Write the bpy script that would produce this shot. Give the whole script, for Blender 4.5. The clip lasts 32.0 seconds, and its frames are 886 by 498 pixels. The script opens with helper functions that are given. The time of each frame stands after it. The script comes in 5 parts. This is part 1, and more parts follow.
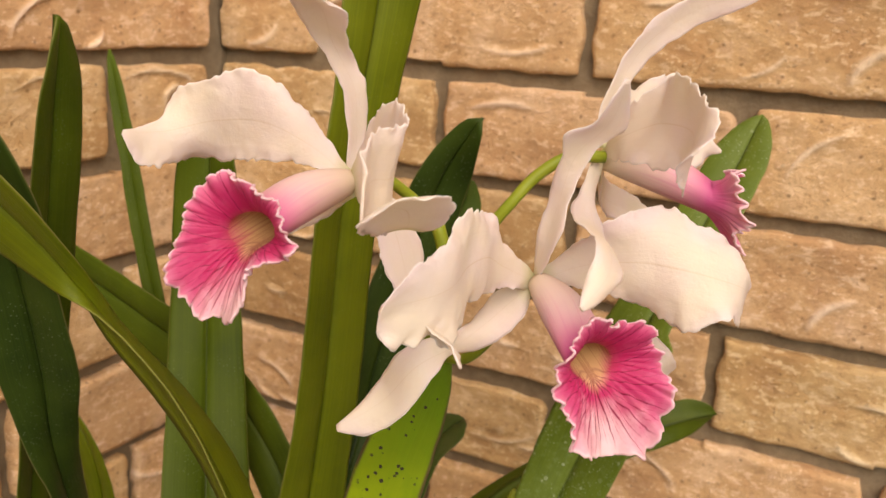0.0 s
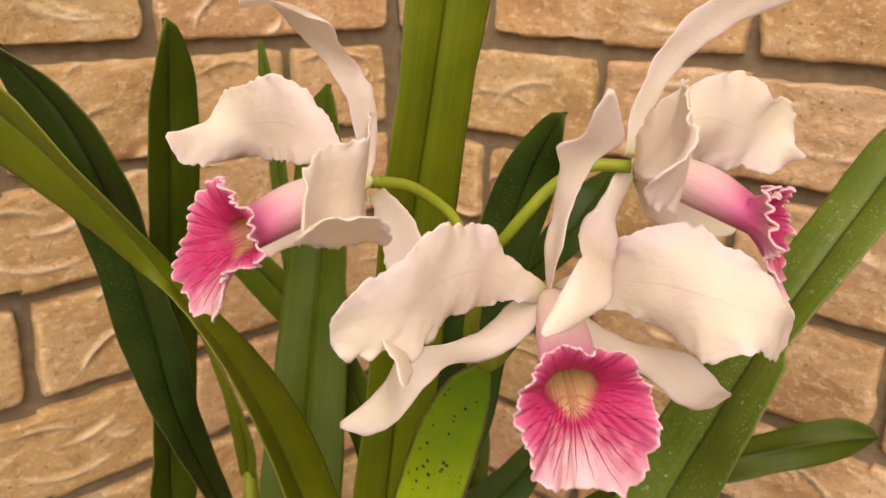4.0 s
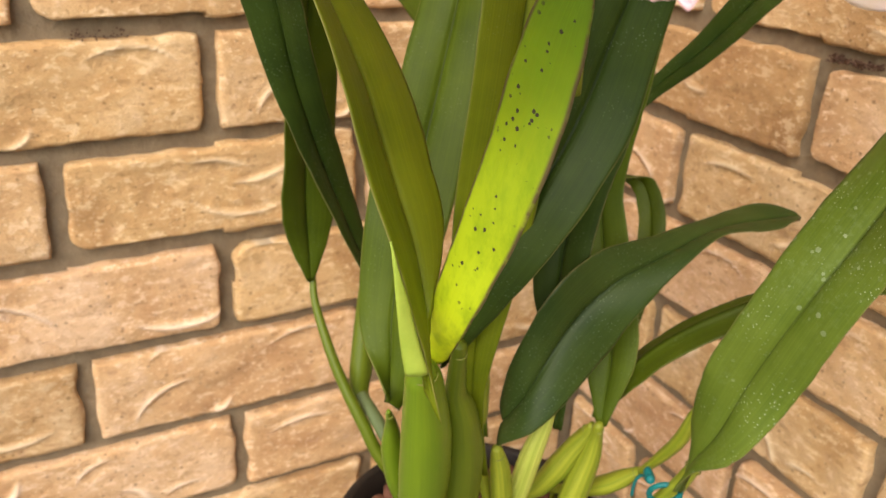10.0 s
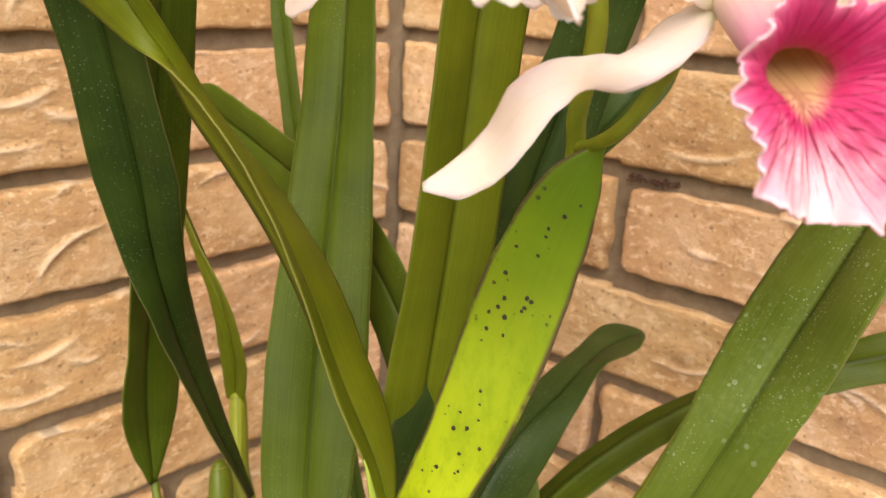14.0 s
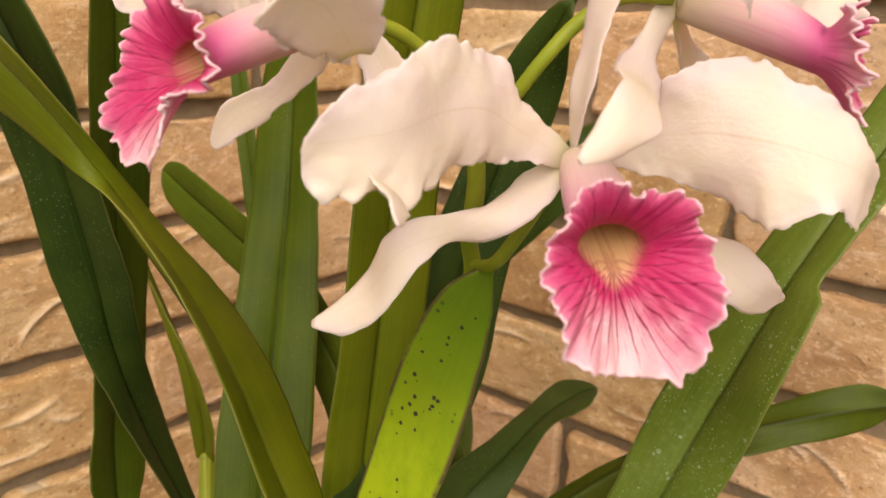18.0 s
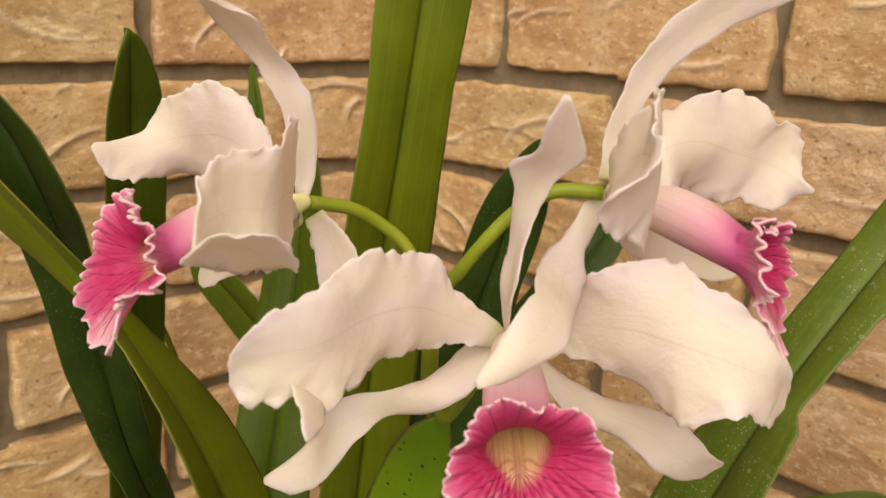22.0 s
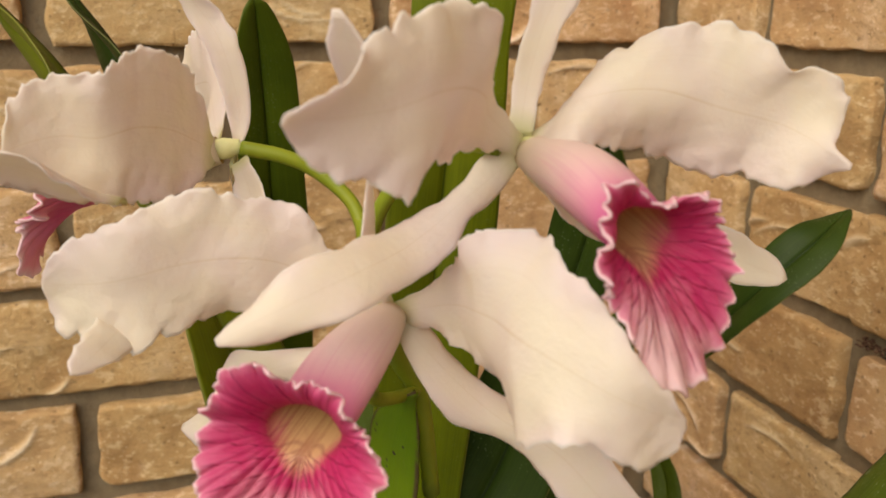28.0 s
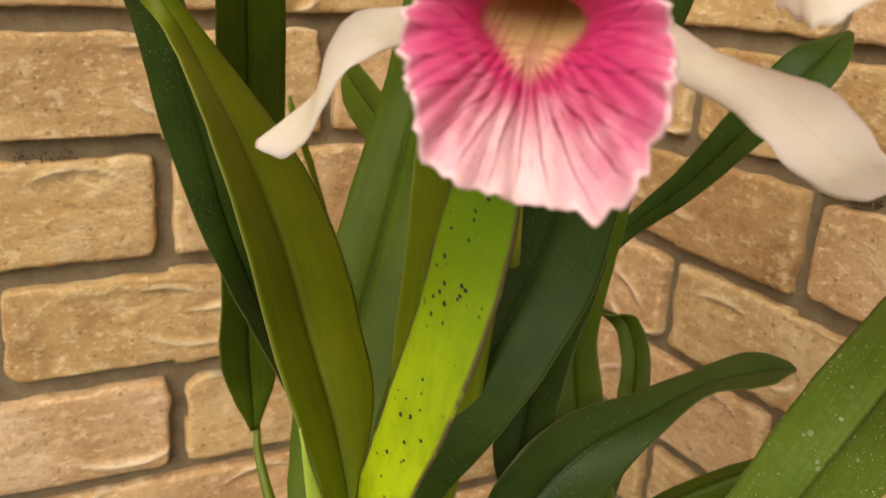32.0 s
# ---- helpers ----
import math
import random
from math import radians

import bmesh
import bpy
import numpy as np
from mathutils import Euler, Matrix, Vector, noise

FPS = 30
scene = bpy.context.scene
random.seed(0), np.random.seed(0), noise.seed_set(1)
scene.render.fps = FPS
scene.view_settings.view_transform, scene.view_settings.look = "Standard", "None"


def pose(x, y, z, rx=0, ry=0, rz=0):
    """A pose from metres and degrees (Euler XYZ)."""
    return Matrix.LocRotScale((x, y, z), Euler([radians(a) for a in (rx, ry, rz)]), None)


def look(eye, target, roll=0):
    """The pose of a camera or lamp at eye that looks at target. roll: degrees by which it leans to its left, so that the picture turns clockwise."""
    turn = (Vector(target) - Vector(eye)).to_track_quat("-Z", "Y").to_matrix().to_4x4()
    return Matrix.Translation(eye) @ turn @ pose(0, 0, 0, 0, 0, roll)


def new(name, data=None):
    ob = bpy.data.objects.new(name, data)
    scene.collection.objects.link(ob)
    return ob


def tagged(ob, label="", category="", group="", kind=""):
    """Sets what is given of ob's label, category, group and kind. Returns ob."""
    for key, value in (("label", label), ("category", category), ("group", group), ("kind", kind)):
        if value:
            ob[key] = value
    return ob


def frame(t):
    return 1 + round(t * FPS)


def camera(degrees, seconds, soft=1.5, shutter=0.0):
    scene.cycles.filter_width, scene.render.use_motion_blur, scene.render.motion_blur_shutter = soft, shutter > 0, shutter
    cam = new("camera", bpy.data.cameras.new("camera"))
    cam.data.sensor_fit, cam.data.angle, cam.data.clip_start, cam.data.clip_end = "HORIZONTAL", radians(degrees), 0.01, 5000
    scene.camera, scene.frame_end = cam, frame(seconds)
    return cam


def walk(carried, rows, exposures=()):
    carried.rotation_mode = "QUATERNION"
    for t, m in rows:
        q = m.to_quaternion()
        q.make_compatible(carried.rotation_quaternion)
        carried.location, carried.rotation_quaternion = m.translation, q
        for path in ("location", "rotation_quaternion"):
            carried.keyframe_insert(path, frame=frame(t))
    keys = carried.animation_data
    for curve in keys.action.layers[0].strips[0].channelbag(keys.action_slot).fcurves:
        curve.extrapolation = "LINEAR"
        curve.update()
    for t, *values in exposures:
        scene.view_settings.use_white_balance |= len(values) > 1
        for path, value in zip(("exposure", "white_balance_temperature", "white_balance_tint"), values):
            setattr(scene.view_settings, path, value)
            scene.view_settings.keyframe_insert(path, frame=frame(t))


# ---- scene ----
cam = camera(55.13, 32.0)
PATH = [
    (0, (0.19609, 0.25299, 0.76620), (-0.67952, 1.97080, 0.23473), 2.934),
    (0.5, (0.20573, 0.25557, 0.76715), (-0.70691, 1.94935, 0.22108), 3.022),
    (1, (0.21452, 0.25669, 0.77193), (-0.73342, 1.92444, 0.20623), 2.979),
    (1.5, (0.21564, 0.25870, 0.76976), (-0.77795, 1.89243, 0.18348), 2.699),
    (2, (0.22365, 0.26942, 0.77555), (-0.83134, 1.85854, 0.17415), 2.456),
    (2.5, (0.24421, 0.27678, 0.78592), (-0.89455, 1.80463, 0.17855), 2.105),
    (4.5, (0.25627, 0.31147, 0.77506), (-1.09048, 1.64285, 0.13188), 0.454),
    (5, (0.25060, 0.31285, 0.76105), (-1.09315, 1.63411, 0.09127), 0.322),
    (5.5, (0.25298, 0.31838, 0.74349), (-1.07933, 1.63119, 0.03534), 0.413),
    (6, (0.24982, 0.32171, 0.71421), (-1.08030, 1.60688, -0.04679), 0.598),
    (6.5, (0.25049, 0.32035, 0.67944), (-1.09326, 1.56024, -0.13111), 1.167),
    (7, (0.25557, 0.33051, 0.66290), (-1.12411, 1.50434, -0.18481), 1.606),
    (7.5, (0.27135, 0.34729, 0.65734), (-1.16542, 1.43493, -0.21026), 1.759),
    (8, (0.28553, 0.37013, 0.65401), (-1.21309, 1.36808, -0.21675), 1.661),
    (8.5, (0.29183, 0.37671, 0.66357), (-1.26186, 1.29361, -0.19977), 1.428),
    (9, (0.28846, 0.37851, 0.66241), (-1.30320, 1.24035, -0.18839), 1.277),
    (9.5, (0.28507, 0.37130, 0.66265), (-1.32633, 1.20789, -0.17610), 1.371),
    (10, (0.28351, 0.36756, 0.66264), (-1.32899, 1.21031, -0.16778), 1.831),
    (10.5, (0.27834, 0.36784, 0.66327), (-1.31312, 1.25404, -0.16250), 2.498),
    (11, (0.26860, 0.36083, 0.63786), (-1.27717, 1.32869, -0.18302), 3.202),
    (11.5, (0.24462, 0.34029, 0.63639), (-1.23657, 1.42254, -0.16037), 3.704),
    (12, (0.21105, 0.33453, 0.64723), (-1.19992, 1.53409, -0.10791), 3.617),
    (12.5, (0.19955, 0.33097, 0.66482), (-1.14859, 1.63237, -0.03438), 3.213),
    (13, (0.19372, 0.32532, 0.67378), (-1.10908, 1.69825, 0.02743), 2.738),
    (13.5, (0.18805, 0.31839, 0.67964), (-1.08728, 1.73582, 0.07597), 2.407),
    (15.5, (0.19716, 0.32581, 0.65712), (-1.04340, 1.77470, 0.05567), 3.107),
    (16, (0.20111, 0.32612, 0.63908), (-1.03424, 1.76562, 0.00524), 3.291),
    (16.5, (0.20250, 0.32862, 0.64072), (-1.03563, 1.76078, -0.00422), 3.057),
    (17, (0.20919, 0.33301, 0.66239), (-1.04236, 1.76000, 0.03205), 2.597),
    (17.5, (0.22104, 0.33030, 0.69332), (-1.04989, 1.75420, 0.09560), 2.003),
    (18, (0.22422, 0.32827, 0.71826), (-1.06567, 1.75046, 0.15830), 1.574),
    (18.5, (0.22309, 0.32129, 0.73750), (-1.07036, 1.74902, 0.20030), 1.558),
    (19, (0.21644, 0.31541, 0.74036), (-1.07568, 1.74622, 0.20819), 1.648),
    (19.5, (0.20930, 0.30607, 0.73779), (-1.07872, 1.74043, 0.20524), 1.723),
    (20, (0.20743, 0.29820, 0.74496), (-1.06740, 1.74675, 0.21912), 1.769),
    (20.5, (0.20715, 0.30196, 0.75066), (-1.06384, 1.75670, 0.23268), 1.572),
    (21, (0.22020, 0.31451, 0.75772), (-1.05709, 1.76669, 0.24812), 1.537),
    (21.5, (0.23136, 0.32368, 0.75962), (-1.08521, 1.73953, 0.24777), 1.601),
    (22, (0.25078, 0.34915, 0.76711), (-1.15640, 1.66901, 0.24001), 1.843),
    (23, (0.28485, 0.43448, 0.75293), (-1.38115, 1.39500, 0.20353), 2.229),
    (23.5, (0.30157, 0.45262, 0.75328), (-1.45268, 1.23429, 0.19506), 2.626),
    (24, (0.30957, 0.48251, 0.75711), (-1.50484, 1.10208, 0.18786), 2.876),
    (24.5, (0.31314, 0.50262, 0.75977), (-1.53949, 0.99511, 0.18952), 2.915),
    (25, (0.31519, 0.51102, 0.75549), (-1.55705, 0.91798, 0.18181), 2.697),
    (25.5, (0.31367, 0.50787, 0.75659), (-1.56766, 0.87301, 0.18454), 2.221),
    (26, (0.31272, 0.49748, 0.75748), (-1.57031, 0.86968, 0.19564), 1.791),
    (26.5, (0.30883, 0.49122, 0.75829), (-1.56840, 0.90217, 0.20409), 1.292),
    (28.5, (0.28883, 0.47128, 0.74872), (-1.54621, 1.06316, 0.21740), 0.202),
    (29, (0.28939, 0.47062, 0.75001), (-1.54009, 1.08227, 0.22193), 0.246),
    (29.5, (0.29202, 0.46619, 0.74793), (-1.53590, 1.08503, 0.22282), 0.438),
    (30, (0.29530, 0.45961, 0.74279), (-1.52934, 1.09070, 0.22088), 0.924),
    (30.5, (0.29717, 0.45659, 0.73261), (-1.51751, 1.11662, 0.21175), 1.345),
    (31, (0.29179, 0.44402, 0.70921), (-1.50082, 1.15161, 0.17455), 1.805),
    (31.5, (0.27015, 0.43082, 0.69100), (-1.48160, 1.21085, 0.12275), 2.146),
    (32, (0.24750, 0.41751, 0.67238), (-1.44949, 1.27394, 0.05047), 2.373),
]
EXPOSURES = [(0, 0.58, 7600, 14), (3, 0.58, 7600, 14), (5.5, 0.5, 7600, 14), (7, 1.08, 6850, 10), (10, 1.17, 6850, 10), (11.5, 1.15, 7000, 13), (17, 1.08, 7000, 14), (18.5, 0.60, 7600, 12), (20.5, 0.60, 7600, 10), (22, 0.46, 7400, 7), (28, 0.35, 7400, 5), (30.5, 0.32, 7400, 4), (31.3, 0.46, 7400, 3), (32, 0.66, 7400, 2)]
cam.data.dof.use_dof, cam.data.dof.focus_distance, cam.data.dof.aperture_fstop = True, 0.30, 23.0
walk(cam, [(t, look(eye, target, roll)) for t, eye, target, roll in PATH], EXPOSURES)

# ---- light ----
world = bpy.data.worlds.new("open_shade_sky")
scene.world = world
world.use_nodes = True
wn = world.node_tree.nodes
sky = wn.new("ShaderNodeTexSky")
sky.sky_type, sky.sun_disc = "NISHITA", False
sky.sun_elevation, sky.sun_rotation = radians(43), radians(150)
world.node_tree.links.new(sky.outputs["Color"], wn["Background"].inputs["Color"])
wn["Background"].inputs["Strength"].default_value = 0.12
sun = new("sun", bpy.data.lights.new("sun", "SUN"))
sun.data.energy, sun.data.angle, sun.data.color = 2.6, radians(62), (1.0, 0.915, 0.79)
sun.matrix_world = look((0, 0, 5), (-2.1, 2.2, 2.2))

# ---- materials ----


class Mat:
    """A small builder of node materials."""

    def __init__(self, name, rough=0.5):
        self.m = bpy.data.materials.new(name)
        self.m.use_nodes = True
        self.t = self.m.node_tree
        self.b = self.t.nodes["Principled BSDF"]
        self.b.inputs["Roughness"].default_value = rough

    def n(self, kind, **values):
        node = self.t.nodes.new("ShaderNode" + kind)
        for key, value in values.items():
            if key in ("operation", "blend_type", "data_type", "feature", "wave_type", "bands_direction"):
                if key == "operation":
                    node.operation = value
                elif key == "blend_type":
                    node.blend_type = value
                elif key == "data_type":
                    node.data_type = value
                elif key == "feature":
                    node.feature = value
                elif key == "wave_type":
                    node.wave_type = value
                elif key == "bands_direction":
                    node.bands_direction = value
            else:
                node.inputs[key.replace("_", " ")].default_value = value
        return node

    def link(self, a, b):
        self.t.links.new(a, b)

    def coords(self, which="Object", scale=(1, 1, 1), shift=None):
        tc, mp = self.n("TexCoord"), self.n("Mapping")
        mp.inputs["Scale"].default_value = scale
        self.link(tc.outputs[which], mp.inputs["Vector"])
        if shift is not None:
            self.link(shift, mp.inputs["Location"])
        return mp.outputs["Vector"]

    def noise(self, vec, scale, detail=4.0, rough=0.55, distort=0.0):
        node = self.n("TexNoise", Scale=scale, Detail=detail, Roughness=rough, Distortion=distort)
        self.link(vec, node.inputs["Vector"])
        return node.outputs["Fac"]

    def ramp(self, fac, *stops):
        node = self.n("ValToRGB")
        els = node.color_ramp.elements
        while len(els) < len(stops):
            els.new(0.5)
        for e, (p, c) in zip(els, stops):
            e.position, e.color = p, (*c, 1) if isinstance(c, tuple) else (c, c, c, 1)
        self.link(fac, node.inputs["Fac"])
        return node.outputs["Color"]

    def mix(self, fac, a, b, blend="MIX"):
        node = self.t.nodes.new("ShaderNodeMix")
        node.data_type, node.blend_type = "RGBA", blend
        for value, slot in ((fac, 0), (a, 6), (b, 7)):
            if hasattr(value, "is_linked"):
                self.link(value, node.inputs[slot])
            else:
                node.inputs[slot].default_value = (*value, 1) if isinstance(value, tuple) else (value if slot == 0 else (value, value, value, 1))
        return node.outputs[2]

    def math(self, op, a, b=0.0, clamp=False):
        node = self.n("Math", operation=op)
        node.use_clamp = clamp
        for k, value in enumerate((a, b)):
            if hasattr(value, "is_linked"):
                self.link(value, node.inputs[k])
            else:
                node.inputs[k].default_value = value
        return node.outputs[0]

    def bump(self, height, strength, distance=0.001, under=None):
        node = self.n("Bump", Strength=strength, Distance=distance)
        self.link(height, node.inputs["Height"])
        if under is not None:
            self.link(under, node.inputs["Normal"])
        return node.outputs["Normal"]

    def done(self, colour, normal=None, rough=None):
        if hasattr(colour, "is_linked"):
            self.link(colour, self.b.inputs["Base Color"])
        else:
            self.b.inputs["Base Color"].default_value = (*colour, 1)
        if normal is not None:
            self.link(normal, self.b.inputs["Normal"])
        if rough is not None:
            self.link(rough, self.b.inputs["Roughness"])
        return self.m

    def translucent(self, amount, colour, normal=None):
        """Lets light through the thin sheet."""
        t, mx, out = self.n("BsdfTranslucent"), self.n("MixShader"), self.t.nodes["Material Output"]
        if hasattr(colour, "is_linked"):
            self.link(colour, t.inputs["Color"])
        else:
            t.inputs["Color"].default_value = (*colour, 1)
        mx.inputs["Fac"].default_value = amount
        self.link(self.b.outputs[0], mx.inputs[1])
        self.link(t.outputs[0], mx.inputs[2])
        self.link(mx.outputs[0], out.inputs["Surface"])

    def random(self):
        return self.n("ObjectInfo").outputs["Random"]


def brick_material():
    k = Mat("sandstone_brick", 0.85)
    k.b.inputs["Specular IOR Level"].default_value = 0.25
    r = k.random()
    shift = k.n("CombineXYZ")
    k.link(k.math("MULTIPLY", r, 37.0), shift.inputs[0])
    k.link(k.math("MULTIPLY", r, 91.0), shift.inputs[1])
    v = k.coords("Object", (1, 1, 1), shift.outputs[0])
    big = k.noise(v, 13, 4, 0.55, 0.5)
    mid = k.noise(v, 55, 5, 0.65)
    fine = k.noise(v, 380, 4, 0.7)
    grain = k.noise(v, 1300, 3, 0.65)
    col = k.ramp(big, (0.30, (0.40, 0.245, 0.125)), (0.48, (0.52, 0.355, 0.19)), (0.66, (0.60, 0.45, 0.29)))
    col = k.mix(k.ramp(mid, (0.45, 0.0), (0.75, 0.6)), col, (0.50, 0.315, 0.16))
    col = k.mix(k.ramp(mid, (0.25, 0.5), (0.42, 0.0)), col, (0.52, 0.37, 0.28))
    col = k.mix(k.ramp(grain, (0.3, 0.42), (0.47, 0.0)), col, (0.24, 0.155, 0.085))
    chips = k.n("TexVoronoi", Scale=210.0, Randomness=1.0)
    k.link(k.coords("Object", (1, 1, 1.7), shift.outputs[0]), chips.inputs["Vector"])
    sepc = k.n("SeparateColor")
    k.link(chips.outputs["Color"], sepc.inputs[0])
    pale = k.math("MULTIPLY", k.math("LESS_THAN", chips.outputs["Distance"], k.math("ADD", k.math("MULTIPLY", fine, 0.55), -0.06)), k.math("GREATER_THAN", sepc.outputs[0], 0.72))
    col = k.mix(k.math("MULTIPLY", pale, 0.55), col, (0.74, 0.62, 0.45))
    pits = k.n("TexVoronoi", Scale=150.0, Randomness=1.0)
    k.link(v, pits.inputs["Vector"])
    sepp = k.n("SeparateColor")
    k.link(pits.outputs["Color"], sepp.inputs[0])
    pit = k.math("MULTIPLY", k.math("LESS_THAN", pits.outputs["Distance"], k.math("ADD", k.math("MULTIPLY", fine, 0.5), -0.06)), k.math("GREATER_THAN", sepp.outputs[0], 0.68))
    col = k.mix(k.math("MULTIPLY", pit, 0.6), col, (0.17, 0.10, 0.05))
    flake = k.noise(k.coords("Object", (1, 1, 1.8), shift.outputs[0]), 95, 6, 0.7)
    col = k.mix(k.ramp(flake, (0.54, 0.0), (0.60, 0.62)), col, (0.70, 0.56, 0.39))
    col = k.mix(k.ramp(flake, (0.36, 0.55), (0.43, 0.0)), col, (0.31, 0.19, 0.095))
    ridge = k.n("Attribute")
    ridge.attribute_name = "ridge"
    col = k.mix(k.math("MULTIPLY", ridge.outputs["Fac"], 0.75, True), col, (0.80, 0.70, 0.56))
    tone = k.ramp(r, (0.0, (0.95, 0.85, 0.74)), (0.2, (1.14, 1.06, 0.92)), (0.4, (1.18, 1.06, 1.06)), (0.6, (1.10, 1.05, 0.92)), (0.8, (1.20, 1.07, 1.08)), (1.0, (1.28, 1.20, 1.12)))
    col = k.mix(1.0, col, tone, "MULTIPLY")
    nrm = k.bump(grain, 0.9, 0.0009)
    nrm = k.bump(fine, 0.85, 0.0018, nrm)
    nrm = k.bump(k.math("SUBTRACT", k.math("MULTIPLY", pale, 0.5), pit), 0.7, 0.0012, nrm)
    nrm = k.bump(flake, 0.65, 0.0024, nrm)
    nrm = k.bump(mid, 0.5, 0.0035, nrm)
    nrm = k.bump(big, 0.4, 0.010, nrm)
    return k.done(col, nrm)


def mortar_material():
    k = Mat("raked_mortar", 0.95)
    v = k.coords()
    a, b = k.noise(v, 60, 5, 0.65), k.noise(v, 700, 3, 0.7)
    col = k.ramp(a, (0.3, (0.155, 0.112, 0.068)), (0.7, (0.25, 0.19, 0.12)))
    col = k.mix(k.ramp(b, (0.35, 0.5), (0.5, 0.0)), col, (0.17, 0.12, 0.075))
    return k.done(col, k.bump(b, 0.6, 0.0015, k.bump(a, 0.6, 0.006)))


def leaf_material(name, dark, light, flecks=0.0, gloss=0.36, spots=0.0, dull=0.0, spec=0.24):
    """dark, light: the two greens that run in streaks along the blade."""
    k = Mat(name, gloss)
    k.b.inputs["Specular IOR Level"].default_value = spec
    uv = k.coords("UV", (1, 1, 1))
    sep = k.n("SeparateXYZ")
    k.link(uv, sep.inputs[0])
    streak = k.noise(k.coords("UV", (2.2, 46, 1)), 1.0, 4, 0.6)
    v = k.coords()
    blotch, fine = k.noise(v, 26, 4, 0.6), k.noise(v, 900, 2, 0.6)
    col = k.mix(k.ramp(blotch, (0.3, 0.0), (0.72, 1.0)), dark, light)
    col = k.mix(k.ramp(streak, (0.4, 0.0), (0.75, 0.35)), col, tuple(min(1, c * 1.5) for c in light))
    across = k.math("ABSOLUTE", k.math("SUBTRACT", sep.outputs[1], 0.5))
    rib = k.ramp(across, (0.0, 0.85), (0.008, 0.6), (0.03, 0.0))
    if not spots:
        col = k.mix(rib, col, tuple(c * 0.5 for c in dark))
    rim = k.ramp(across, (0.486, 0.0), (0.498, 0.45))
    col = k.mix(rim, col, (0.22, 0.19, 0.07))
    if flecks:
        vor = k.n("TexVoronoi", Scale=520.0)
        k.link(v, vor.inputs["Vector"])
        dots = k.ramp(vor.outputs["Distance"], (0.08, 0.8), (0.24, 0.0))
        patch = k.ramp(k.noise(v, 40, 3), (0.45, 0.0), (0.62, flecks))
        col = k.mix(k.mix(1.0, dots, patch, "MULTIPLY"), col, (0.40, 0.46, 0.32))
        if flecks > 0.8:  # dried drops of hard water
            drops = k.n("TexVoronoi", Scale=190.0)
            k.link(v, drops.inputs["Vector"])
            size = k.ramp(drops.outputs["Color"], (0.45, 0.0), (1.0, 0.34))
            ring = k.math("LESS_THAN", k.math("ADD", drops.outputs["Distance"], k.math("MULTIPLY", k.math("SUBTRACT", k.noise(v, 600, 3, 0.6), 0.5), 0.22)), size)
            chalk = k.ramp(k.noise(v, 22, 3, 0.6), (0.42, 0.03), (0.66, 0.45))
            col = k.mix(k.mix(1.0, ring, chalk, "MULTIPLY"), col, (0.42, 0.48, 0.34))
            haze = k.ramp(k.noise(v, 330, 4, 0.7), (0.5, 0.0), (0.66, 0.34))
            col = k.mix(k.mix(1.0, haze, chalk, "MULTIPLY"), col, (0.30, 0.36, 0.20))
    if spots:
        vor = k.n("TexVoronoi", Scale=300.0)
        k.link(v, vor.inputs["Vector"])
        size = k.ramp(vor.outputs["Color"], (0.34, 0.0), (1.0, 0.60))
        spot = k.math("LESS_THAN", k.math("ADD", vor.outputs["Distance"], k.math("MULTIPLY", k.math("SUBTRACT", k.noise(v, 1500, 3, 0.6), 0.5), 0.30)), k.math("MULTIPLY", size, k.math("MULTIPLY", k.noise(v, 70, 2), 1.15)))
        inner = k.ramp(across, (0.30, 1.0), (0.44, 0.0))
        along = k.ramp(sep.outputs[0], (0.22, 0.0), (0.35, 1.0), (0.8, 1.0), (0.95, 0.3))
        where = k.mix(1.0, inner, along, "MULTIPLY")
        col = k.mix(k.mix(1.0, spot, where, "MULTIPLY"), col, (0.035, 0.03, 0.02))
        base = k.ramp(k.math("ADD", sep.outputs[0], k.math("MULTIPLY", k.math("SUBTRACT", streak, 0.5), 0.22)), (0.0, 1.0), (0.20, 0.9), (0.42, 0.52), (0.66, 0.15), (0.85, 0.0))
        col = k.mix(base, col, (0.50, 0.58, 0.016))
        mott = k.noise(k.coords("Object", (1, 1, 0.5)), 120, 5, 0.65)
        col = k.mix(k.ramp(mott, (0.36, 0.42), (0.54, 0.0)), col, (0.12, 0.22, 0.006))
        col = k.mix(k.mix(1.0, spot, where, "MULTIPLY"), col, (0.035, 0.03, 0.02))
        edge = k.ramp(across, (0.435, 0.0), (0.474, 0.95))
        worn = k.ramp(k.noise(k.coords("UV", (9, 1, 1)), 1.0, 5, 0.7), (0.34, 0.0), (0.5, 1.0))
        col = k.mix(k.mix(1.0, edge, worn, "MULTIPLY"), col, (0.09, 0.06, 0.03))
    nrm = k.bump(streak, 0.26, 0.0010, k.bump(fine, 0.1, 0.0003))
    rough = k.math("ADD", k.math("MULTIPLY", blotch, 0.22), gloss - 0.1 + dull)
    m = k.done(col, nrm, rough)
    k.translucent(0.14, k.mix(1.0, col, (1.6, 1.7, 0.6), "MULTIPLY"))
    return m


